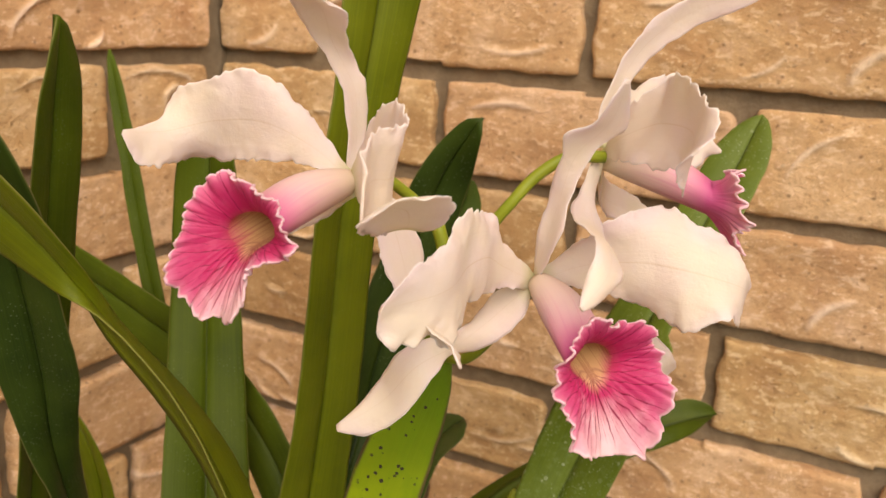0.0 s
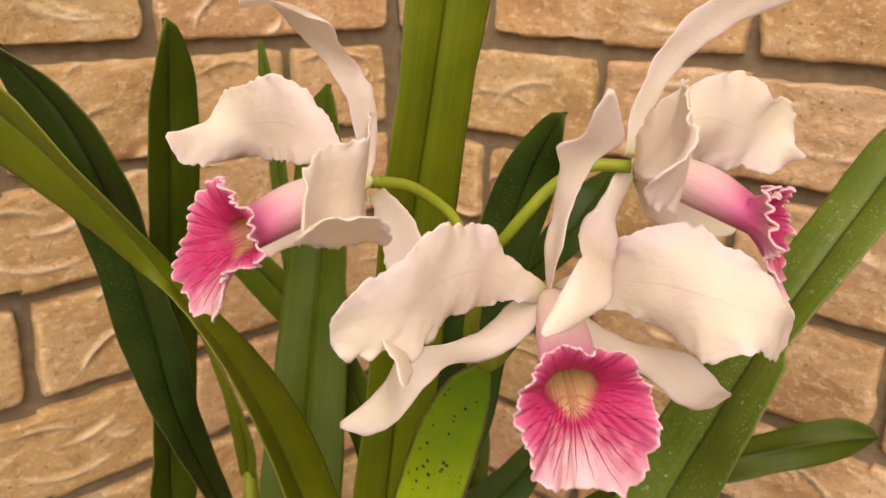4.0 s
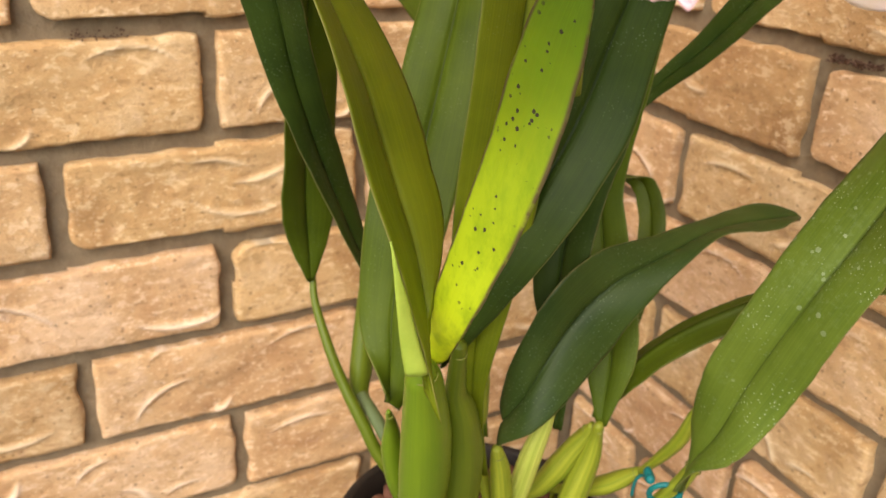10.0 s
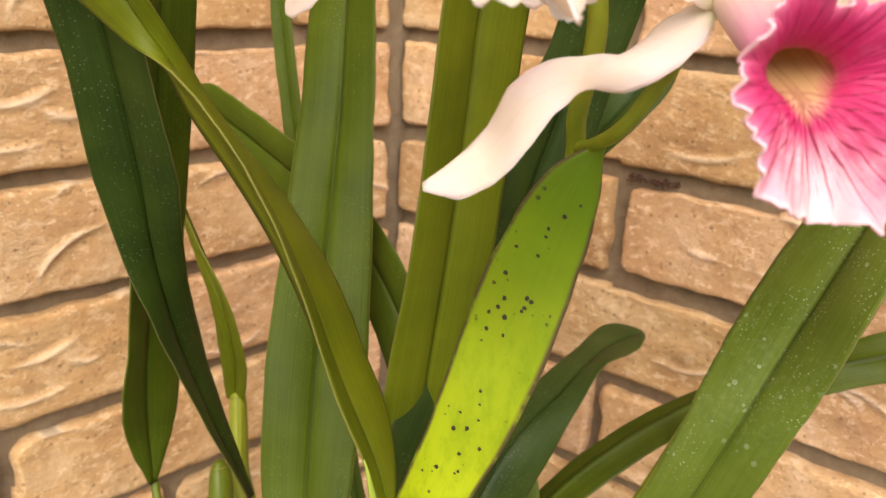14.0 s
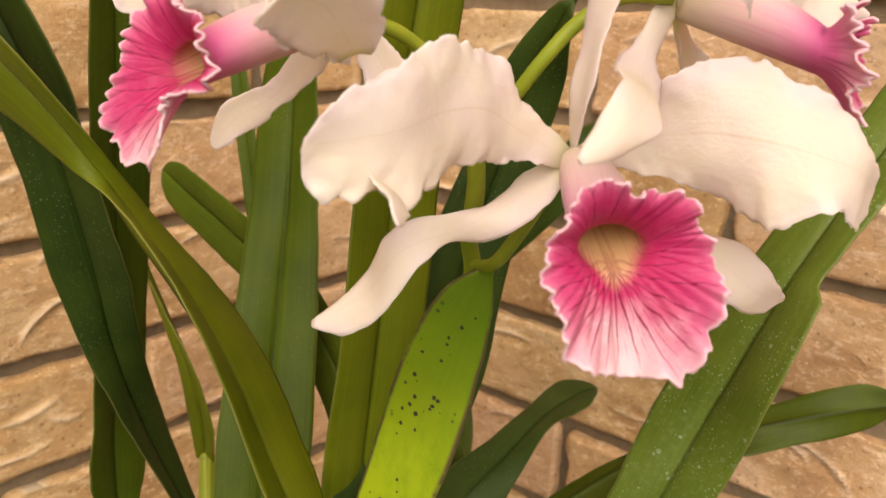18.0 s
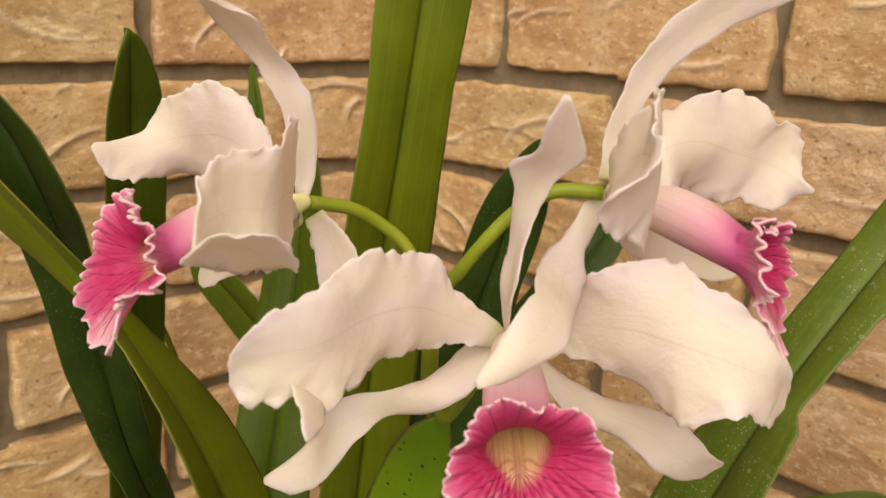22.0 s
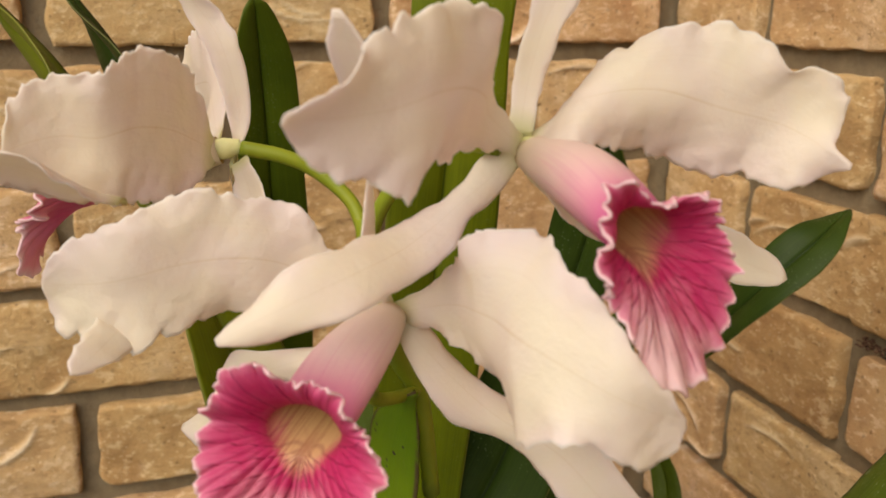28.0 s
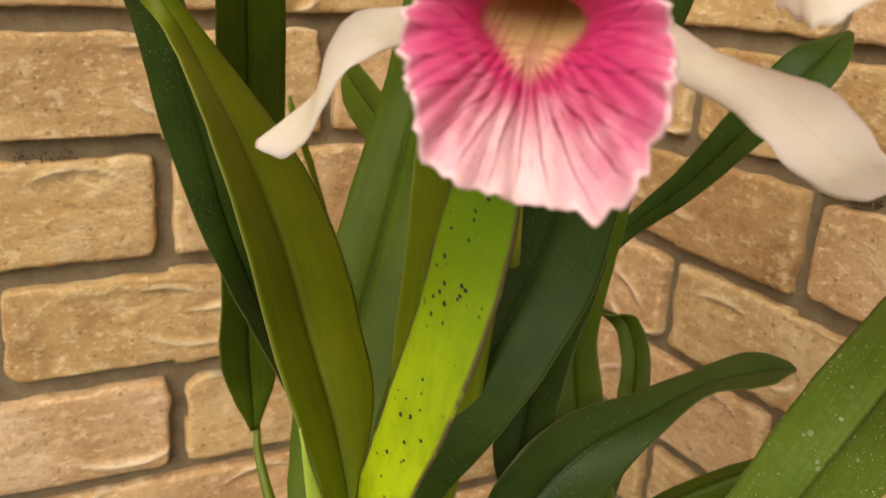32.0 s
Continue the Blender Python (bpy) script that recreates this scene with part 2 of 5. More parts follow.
def petal_material():
    k = Mat("cream_petal", 0.46)
    k.b.inputs["Specular IOR Level"].default_value = 0.34
    sep = k.n("SeparateXYZ")
    k.link(k.coords("UV"), sep.inputs[0])
    vein = k.noise(k.coords("UV", (1.6, 52, 1)), 1.0, 4, 0.55, 0.5)
    v = k.coords()
    tint, cells = k.noise(v, 45, 3, 0.5), k.noise(v, 1400, 2, 0.5)
    across = k.math("ABSOLUTE", k.math("SUBTRACT", sep.outputs[1], 0.5))
    col = k.mix(k.ramp(tint, (0.38, 0.0), (0.66, 1.0)), (0.87, 0.795, 0.69), (0.865, 0.77, 0.74))
    col = k.mix(k.ramp(vein, (0.48, 0.0), (0.74, 0.26)), col, (0.80, 0.68, 0.61))
    rimtint = k.mix(1.0, k.ramp(across, (0.26, 0.0), (0.47, 0.6)), k.ramp(tint, (0.34, 0.15), (0.6, 1.0)), "MULTIPLY")
    col = k.mix(rimtint, col, (0.865, 0.755, 0.80))
    col = k.mix(k.ramp(across, (0.478, 0.0), (0.494, 0.8)), col, (0.93, 0.89, 0.87))
    col = k.mix(k.mix(1.0, k.ramp(across, (0.0, 0.42), (0.010, 0.0)), k.ramp(vein, (0.3, 0.3), (0.6, 1.0)), "MULTIPLY"), col, (0.66, 0.52, 0.33))
    throat = k.ramp(sep.outputs[0], (0.0, 0.75), (0.09, 0.0))
    col = k.mix(throat, col, (0.62, 0.62, 0.25))
    crinkle, dimple = k.noise(v, 150, 4, 0.6), k.noise(v, 480, 3, 0.6)
    nrm = k.bump(dimple, 0.28, 0.0007, k.bump(cells, 0.12, 0.0003))
    m = k.done(col, k.bump(vein, 0.13, 0.0007, k.bump(crinkle, 0.34, 0.0018, nrm)))
    k.translucent(0.45, k.mix(1.0, col, (1.02, 1.0, 0.96), "MULTIPLY"))
    return m


def lip_material(outside=False):
    """The frilled lip: tan throat, magenta fan with dark branching veins, pale foot and rim."""
    k = Mat("lip_outside" if outside else "lip_inside", 0.5)
    k.b.inputs["Specular IOR Level"].default_value = 0.3
    sep = k.n("SeparateXYZ")
    k.link(k.coords("UV"), sep.inputs[0])
    u, s = sep.outputs[0], sep.outputs[1]
    v = k.coords()
    wob, wob2 = k.noise(v, 95, 3, 0.5), k.noise(v, 330, 3, 0.5)
    patch, fine = k.noise(v, 190, 4, 0.6), k.noise(v, 900, 2, 0.6)
    # the veins spread from the foot of the throat
    turn = k.math("MULTIPLY", u, 2 * math.pi)
    across, down = k.math("MULTIPLY", k.math("SINE", turn), s), k.math("SUBTRACT", k.math("MULTIPLY", k.math("COSINE", turn), k.math("MULTIPLY", s, -1.0)), 0.44)
    spread = k.math("DIVIDE", k.math("ARCTAN2", across, down), 2 * math.pi)
    angle = k.math("ADD", spread, k.math("ADD", k.math("MULTIPLY", k.math("SUBTRACT", wob, 0.5), 0.026), k.math("MULTIPLY", k.math("SUBTRACT", wob2, 0.5), 0.006)))
    radius = k.math("MAXIMUM", k.math("SQRT", k.math("ADD", k.math("MULTIPLY", across, across), k.math("MULTIPLY", down, down))), 0.05)

    def spokes(count, width):
        wave = k.math("ABSOLUTE", k.math("SINE", k.math("MULTIPLY", angle, count * math.pi)))
        return wave, k.ramp(k.math("MULTIPLY", wave, radius), (0.0, 1.0), (width * 0.4, 0.8), (width, 0.0))

    side = k.math("MULTIPLY", k.math("ABSOLUTE", k.math("SUBTRACT", u, 0.5)), 2.0)  # 0 at the foot of the fan, 1 at its top
    foot = k.math("SUBTRACT", 1.0, k.math("MULTIPLY", side, 3.8), True)
    low = k.math("SUBTRACT", 1.0, k.math("MULTIPLY", side, 3.75), True)
    stripe, veins = spokes(21, 0.095)
    branch, forks = spokes(42, 0.115)
    hair, twigs = spokes(84, 0.17)
    veins = k.mix(1.0, veins, k.ramp(s, (0.38, 0.0), (0.50, 0.75), (0.64, 1.0), (0.80, 0.95), (0.92, 0.5), (0.97, 0.0)), "MULTIPLY")
    veins = k.mix(1.0, veins, k.ramp(wob2, (0.30, 0.45), (0.45, 1.0)), "MULTIPLY")
    start = k.math("ADD", s, k.math("MULTIPLY", k.math("SUBTRACT", wob, 0.5), 0.5))
    forks = k.mix(1.0, forks, k.ramp(start, (0.60, 0.0), (0.70, 0.85), (0.88, 0.6), (0.97, 0.0)), "MULTIPLY")
    forks = k.mix(1.0, forks, k.ramp(wob2, (0.38, 0.2), (0.52, 1.0)), "MULTIPLY")
    twigs = k.mix(1.0, twigs, k.ramp(start, (0.72, 0.0), (0.82, 0.65), (0.92, 0.3), (0.98, 0.0)), "MULTIPLY")
    twigs = k.mix(1.0, twigs, k.ramp(fine, (0.40, 0.1), (0.55, 1.0)), "MULTIPLY")
    fan = k.ramp(s, (0.44, (0.50, 0.060, 0.12)), (0.56, (0.53, 0.022, 0.125)), (0.78, (0.55, 0.034, 0.150)), (0.90, (0.61, 0.080, 0.215)), (0.972, (0.70, 0.19, 0.33)), (0.992, (0.88, 0.62, 0.68)))
    fan = k.mix(k.ramp(patch, (0.48, 0.0), (0.72, 0.28)), fan, (0.72, 0.16, 0.31))
    pale = k.mix(1.0, k.ramp(k.math("ADD", foot, k.math("MULTIPLY", k.math("SUBTRACT", patch, 0.5), 0.5)), (0.12, 0.0), (0.85, 0.9)), k.ramp(k.math("ADD", s, k.math("MULTIPLY", k.math("SUBTRACT", wob, 0.5), 0.3)), (0.62, 0.0), (0.83, 0.8), (0.95, 1.0)), "MULTIPLY")
    fan = k.mix(pale, fan, (0.89, 0.65, 0.68))
    if outside:
        col = k.ramp(s, (0.0, (0.84, 0.72, 0.52)), (0.10, (0.88, 0.70, 0.60)), (0.22, (0.86, 0.60, 0.59)), (0.33, (0.80, 0.40, 0.50)), (0.45, (0.66, 0.12, 0.32)), (0.62, (0.66, 0.13, 0.31)), (0.93, (0.82, 0.38, 0.48)), (1.0, (0.9, 0.72, 0.74)))
        streaks = k.noise(k.coords("UV", (46, 2.2, 1)), 1.0, 3, 0.55, 0.5)
        col = k.mix(k.mix(1.0, k.ramp(streaks, (0.48, 0.0), (0.66, 0.42)), k.ramp(s, (0.08, 0.0), (0.34, 1.0)), "MULTIPLY"), col, (0.68, 0.20, 0.40))
        col = k.mix(k.mix(1.0, k.ramp(side, (0.55, 0.0), (0.95, 0.6)), k.ramp(s, (0.30, 1.0), (0.42, 0.0)), "MULTIPLY"), col, (0.88, 0.70, 0.66))
    else:
        throat = k.ramp(s, (0.0, (0.55, 0.40, 0.16)), (0.34, (0.64, 0.43, 0.19)), (0.5, (0.68, 0.38, 0.22)))
        lines = k.noise(k.coords("UV", (120, 1.5, 1)), 1.0, 2, 0.5, 0.4)
        throat = k.mix(k.ramp(lines, (0.52, 0.0), (0.62, 0.5)), throat, (0.42, 0.17, 0.07))
        reach = k.math("SUBTRACT", s, k.math("MULTIPLY", low, 0.15))
        reach = k.math("ADD", reach, k.math("MULTIPLY", k.math("SUBTRACT", lines, 0.5), 0.12))
        col = k.mix(k.ramp(reach, (0.38, 0.0), (0.48, 1.0)), throat, fan)
        col = k.mix(veins, col, (0.19, 0.001, 0.032))
        col = k.mix(forks, col, (0.27, 0.003, 0.048))
        col = k.mix(twigs, col, (0.42, 0.02, 0.10))
    m = k.done(col, k.bump(stripe, 0.05, 0.0005, k.bump(patch, 0.3, 0.0008)))
    k.translucent(0.32, col)
    return m


def plain_material(name, a, b, scale=60.0, rough=0.5, bump=0.3, stripes=None, dist=0.002):
    k = Mat(name, rough)
    k.b.inputs["Specular IOR Level"].default_value = 0.3
    v = k.coords("UV", stripes) if stripes else k.coords()
    f = k.noise(v, 1.0 if stripes else scale, 5, 0.6)
    g = k.noise(k.coords(), scale * 8, 3, 0.6)
    col = k.mix(k.ramp(f, (0.3, 0.0), (0.7, 1.0)), a, b)
    return k.done(col, k.bump(f, bump, dist, k.bump(g, bump * 0.5, 0.0004)))


BRICK, MORTAR = brick_material(), mortar_material()
PETAL, LIP, LIP_OUT = petal_material(), lip_material(), lip_material(True)
LEAF_MID = leaf_material("green_leaf", (0.042, 0.066, 0.004), (0.072, 0.104, 0.006), 0.2, 0.48, spec=0.15)
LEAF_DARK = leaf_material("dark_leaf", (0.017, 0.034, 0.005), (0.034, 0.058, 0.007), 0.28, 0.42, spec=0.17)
LEAF_DUSK = leaf_material("dusky_leaf", (0.020, 0.041, 0.007), (0.040, 0.066, 0.011), 0.3, 0.42, spec=0.2)
LEAF_OLIVE = leaf_material("olive_leaf", (0.074, 0.100, 0.003), (0.130, 0.156, 0.005), 0.1, 0.46, spec=0.2)
LEAF_DEEP = leaf_material("deep_green_leaf", (0.034, 0.052, 0.003), (0.062, 0.086, 0.004), 0.15, 0.44, spec=0.17)
LEAF_LIME = leaf_material("lime_leaf", (0.072, 0.140, 0.006), (0.135, 0.225, 0.008), 0.0, 0.42, 1.0)
LEAF_GREY = leaf_material("speckled_leaf", (0.070, 0.108, 0.010), (0.108, 0.148, 0.016), 1.0, 0.48)
FOLD = plain_material("leaf_underside", (0.20, 0.28, 0.030), (0.30, 0.37, 0.055), 60, 0.5, 0.15)
BULB_OLIVE = plain_material("bulb_olive", (0.062, 0.092, 0.005), (0.108, 0.140, 0.008), 30, 0.38, 0.22, (1.2, 10, 1))
SHEATH = plain_material("pale_sheath", (0.17, 0.24, 0.016), (0.58, 0.60, 0.14), 30, 0.42, 0.5, (0.5, 13, 1))
HUSK_GREEN = plain_material("grey_sheath", (0.060, 0.090, 0.030), (0.11, 0.14, 0.055), 60, 0.6, 0.3, (1.5, 20, 1))
STEM = plain_material("stem_green", (0.17, 0.225, 0.016), (0.27, 0.30, 0.026), 40, 0.45, 0.15)
BULB = plain_material("bulb_green", (0.080, 0.138, 0.006), (0.125, 0.185, 0.009), 30, 0.34, 0.18, (1.2, 9, 1))
BULB_YELLOW = plain_material("bulb_yellow_green", (0.125, 0.175, 0.010), (0.30, 0.32, 0.030), 30, 0.40, 0.4, (0.8, 15, 1))
RING = plain_material("leaf_scar", (0.13, 0.15, 0.025), (0.22, 0.23, 0.05), 200, 0.6, 0.3)
HUSK = plain_material("dry_husk", (0.34, 0.34, 0.27), (0.58, 0.58, 0.50), 260, 0.75, 0.8)
POT = plain_material("brown_pot", (0.012, 0.008, 0.006), (0.022, 0.015, 0.011), 90, 0.65, 0.1)
BARK = plain_material("bark_chip", (0.050, 0.020, 0.012), (0.15, 0.062, 0.036), 120, 0.85, 0.9)
TIE = plain_material("teal_tie", (0.002, 0.105, 0.115), (0.004, 0.16, 0.16), 90, 0.45, 0.1)
COLUMN = plain_material("column_yellow", (0.62, 0.62, 0.20), (0.78, 0.74, 0.42), 90, 0.5, 0.1)
PAVING = plain_material("paving", (0.10, 0.085, 0.065), (0.16, 0.135, 0.105), 30, 0.9, 0.5)
SOIL = plain_material("weep_dirt", (0.05, 0.025, 0.015), (0.13, 0.065, 0.04), 300, 0.95, 1.0)

# ---- builders ----


def thing(name, at, label, category, group="", kind=""):
    ob = new(name)
    ob.location = at
    ob.empty_display_size = 0.02
    return tagged(ob, label, category, group, kind)


def hang(ob, parent):
    ob.parent = parent
    # a part keeps world coordinates, so only the thing itself has a place to undo
    base = parent.matrix_basis.copy() if parent.parent is None else Matrix.Identity(4)
    ob.matrix_parent_inverse = base.inverted()
    return ob


def finish(name, verts, faces, material, parent=None, label="", uvs=None, smooth=True, second=None, second_from=0):
    """Links a mesh, under a thing where one is given. uvs: one pair a vertex. second: a material for the faces from second_from on."""
    me = bpy.data.meshes.new(name)
    me.from_pydata([tuple(map(float, v)) for v in verts], [], faces)
    me.materials.append(material)
    if second is not None:
        me.materials.append(second)
        idx = np.zeros(len(faces), dtype=np.int32)
        idx[second_from:] = 1
        me.polygons.foreach_set("material_index", idx)
    if uvs is not None:
        layer = me.uv_layers.new(name="UVMap")
        loops = np.empty(len(me.loops), dtype=np.int32)
        me.loops.foreach_get("vertex_index", loops)
        layer.data.foreach_set("uv", np.asarray(uvs, dtype=np.float32)[loops].ravel())
    if smooth:
        me.polygons.foreach_set("use_smooth", [True] * len(me.polygons))
    me.update()
    ob = new(name, me)
    if label:
        ob["label"] = label
    return hang(ob, parent) if parent is not None else ob


def spline(points, n, power=0.5):
    """n points on a Catmull-Rom curve through the given ones."""
    p = np.asarray(points, float)
    p = np.vstack([2 * p[0] - p[1], p, 2 * p[-1] - p[-2]])
    k = len(p) - 3
    out = []
    for t in np.linspace(0, k, n):
        i = min(int(t), k - 1)
        f = t - i
        a, b, c, d = p[i : i + 4]
        out.append(0.5 * (2 * b + (c - a) * f + (2 * a - 5 * b + 4 * c - d) * f**2 + (3 * b - a - 3 * c + d) * f**3))
    return np.array(out)


def unit(v):
    return v / (np.linalg.norm(v, axis=-1, keepdims=True) + 1e-12)


def shell(grid, thick, closed=False):
    """Two skins round a grid of points [rows, columns, 3], and their faces. closed: the columns run round."""
    du = np.gradient(grid, axis=0)
    dv = np.gradient(grid, axis=1)
    if closed:
        dv = np.roll(grid, -1, 1) - np.roll(grid, 1, 1)
    nrm = unit(np.cross(du, dv))
    th = np.broadcast_to(np.asarray(thick, float), grid.shape[:2])[..., None] / 2
    a, b = grid + nrm * th, grid - nrm * th
    m, n = grid.shape[:2]
    verts = np.concatenate([a.reshape(-1, 3), b.reshape(-1, 3)])
    o = m * n
    top, under, rim = [], [], []
    cols = n if closed else n - 1
    for i in range(m - 1):
        for j in range(cols):
            k = (j + 1) % n
            q = (i * n + j, (i + 1) * n + j, (i + 1) * n + k, i * n + k)
            top.append(q)
            under.append(tuple(o + x for x in q[::-1]))
    for j in range(cols):
        k = (j + 1) % n
        rim.append((j, k, o + k, o + j))
        e = (m - 1) * n
        rim.append((e + k, e + j, o + e + j, o + e + k))
    if not closed:
        for i in range(m - 1):
            rim.append((i * n, o + i * n, o + (i + 1) * n, (i + 1) * n))
            rim.append((i * n + n - 1, (i + 1) * n + n - 1, o + (i + 1) * n + n - 1, o + i * n + n - 1))
    return verts, top, under, rim


def blade(name, rows, material, parent=None, label="", nu=40, nv=16, thick=0.0016, fold=0.0, groove=0.0, ruffle=0.0, waves=5.0, ragged=0.0, seed=0, tip=0.0, crease=0.0, lobes=0.0, uneven=0.0, pitch=80.0, bite=None, mid=None):
    """A leaf or petal through rows of (left edge, right edge) or (left edge, middle, right edge), from its base to its tip.
    fold: how far the middle lies off the chord; ruffle, ragged: the wave of the edge off the sheet and in it; tip: how round the end is."""
    rng = np.random.RandomState(seed + 7)
    lo = spline([r[0] for r in rows], nu)
    hi = spline([r[-1] for r in rows], nu)
    if mid is not None:
        mid = spline(mid, nu)
    elif len(rows[0]) == 3:
        mid = spline([r[1] for r in rows], nu)
    else:
        mid = (lo + hi) / 2
        along = unit(np.gradient(mid, axis=0))
        mid = mid + unit(np.cross(hi - lo, along)) * fold * np.linalg.norm(hi - lo, axis=1, keepdims=True)
    u = np.linspace(0, 1, nu)
    if tip:
        k = np.clip((u - (1 - tip)) / tip, 0, 1)
        w = np.sqrt(np.clip(1 - k**2.2, 0.0009, 1))[:, None]
        lo, hi = mid + (lo - mid) * w, mid + (hi - mid) * w
    if bite:  # a piece missing from the second edge: from, to, share of the half width
        k = np.clip((u - bite[0]) / (bite[1] - bite[0]), 0, 1)
        hi = hi + (mid - hi) * (bite[2] * np.minimum(1, k / 0.10) * (1 - k) ** 1.1)[:, None]
    v = np.linspace(0, 1, nv)
    s = (2 * v - 1)[None, :, None]
    sharp = np.abs(s) if crease else s**2
    keel = s**2 * (1 - crease) + sharp * crease
    grid = mid[:, None] + (hi - lo)[:, None] / 2 * s + ((hi + lo) / 2 - mid)[:, None] * keel
    width = np.linalg.norm(hi - lo, axis=1)
    nrm = unit(np.cross(np.gradient(grid, axis=0), np.gradient(grid, axis=1)))
    if groove:
        grid = grid + nrm * (groove * np.exp(-((v - 0.5) / 0.03) ** 2))[None, :, None]
    if lobes:
        grid = grid - nrm * (lobes * width[:, None] * np.sin(math.pi * np.abs(2 * v - 1) ** 0.8)[None, :])[..., None]
    if ruffle or ragged:
        size = np.minimum(1, width / (width.max() * 0.6))[:, None]
        for side in (-1, 1):
            ph = rng.uniform(0, 6.28, 6)
            f = waves * np.array([1, 1.7, 2.9, 4.6, 7.9, 12.1])
            a = np.array([1, 0.7, 0.45, 0.3, 0.16, 0.1])
            wave, fine = ((a * np.sin(u[:, None] * f * 6.28 + ph))[:, part].sum(1)[:, None] for part in (slice(0, 3), slice(3, 6)))
            wave2 = (a[2:] * np.sin(u[:, None] * f[2:] * 6.28 + ph[::-1][:4])).sum(1)[:, None]
            near = np.clip(side * s[0, :, 0], 0, 1)[None, :]
            teeth = np.clip(np.convolve(rng.normal(0, 1, nu), (0.5, 1, 0.5), 'same'), -2.2, 1.2)[:, None]
            grid = grid + nrm * (ruffle * (wave * near**3.0 + fine * near**14) * size)[..., None]
            grid = grid + (unit(hi - lo)[:, None] * side) * (ragged * (wave2 * near**2.5 + 0.7 * teeth * near**9) * size)[..., None]
    if uneven:  # soft dents over the sheet and a fine crinkle towards its edge
        far = np.abs(2 * v - 1) ** 2
        for i in range(nu):
            for j in range(nv):
                p = Vector(grid[i, j]) + Vector((seed, 0, 0))
                grid[i, j] += nrm[i, j] * uneven * min(1.0, width[i] / 0.012) * (noise.noise(p * pitch) + 0.7 * far[j] * noise.noise(p * pitch * 3.6))
    rimmed = thick * (1 - 0.75 * np.abs(2 * v - 1) ** 6)[None, :] * np.ones((nu, 1))
    verts, top, under, rim = shell(grid, rimmed)
    uv = np.stack(np.meshgrid(u, v, indexing="ij"), -1).reshape(-1, 2)
    return finish(name, verts, top + under + rim, material, parent, label, np.concatenate([uv, uv]))


def band(points, widths, side, facing=None):
    """Rows for blade() from a middle line, its widths and the way of its side."""
    p = np.asarray(points, float)
    side = np.asarray(side, float)
    along = unit(np.gradient(p, axis=0))
    rows = []
    for n, (c, w, a) in enumerate(zip(p, widths, along)):
        sd = side if side.ndim == 1 else side[n]
        if facing is not None:
            sd = np.cross(a, np.asarray(facing if np.ndim(facing) == 1 else facing[n], float))
        sd = unit(sd - a * (sd @ a))
        rows.append((c - sd * w / 2, c + sd * w / 2))
    return rows


def tube(name, points, radii, material, parent=None, label="", nu=24, nv=12, flat=1.0):
    """A closed round stalk along a curve."""
    c = spline(points, nu)
    r = np.interp(np.linspace(0, 1, nu), np.linspace(0, 1, len(radii)), radii)
    d = unit(np.gradient(c, axis=0))
    ref = np.array([0.31, 0.22, 0.92]) if abs(d[0][2]) < 0.8 else np.array([0.9, 0.35, 0.2])
    verts, uvs = [], []
    for k in range(nu):
        x = unit(np.cross(d[k], ref))
        y = np.cross(d[k], x)
        for j in range(nv):
            a = 2 * math.pi * j / nv
            verts.append(c[k] + (x * math.cos(a) + y * math.sin(a) * flat) * r[k])
            uvs.append((k / (nu - 1), j / nv))
    faces = [(k * nv + j, k * nv + (j + 1) % nv, (k + 1) * nv + (j + 1) % nv, (k + 1) * nv + j) for k in range(nu - 1) for j in range(nv)]
    faces += [tuple(range(nv))[::-1], tuple((nu - 1) * nv + j for j in range(nv))]
    return finish(name, verts, faces, material, parent, label, uvs)


def round_trip(values, th):
    """A smooth closed curve through values spread evenly over a full turn."""
    v = np.asarray(values, float)
    x = th / (2 * math.pi) * len(v)
    i = np.floor(x).astype(int)
    f = x - i
    a, b, c, d = (v[(i + j) % len(v)] for j in (-1, 0, 1, 2))
    return 0.5 * (2 * b + (c - a) * f + (2 * a - 5 * b + 4 * c - d) * f**2 + (3 * b - a - 3 * c + d) * f**3)


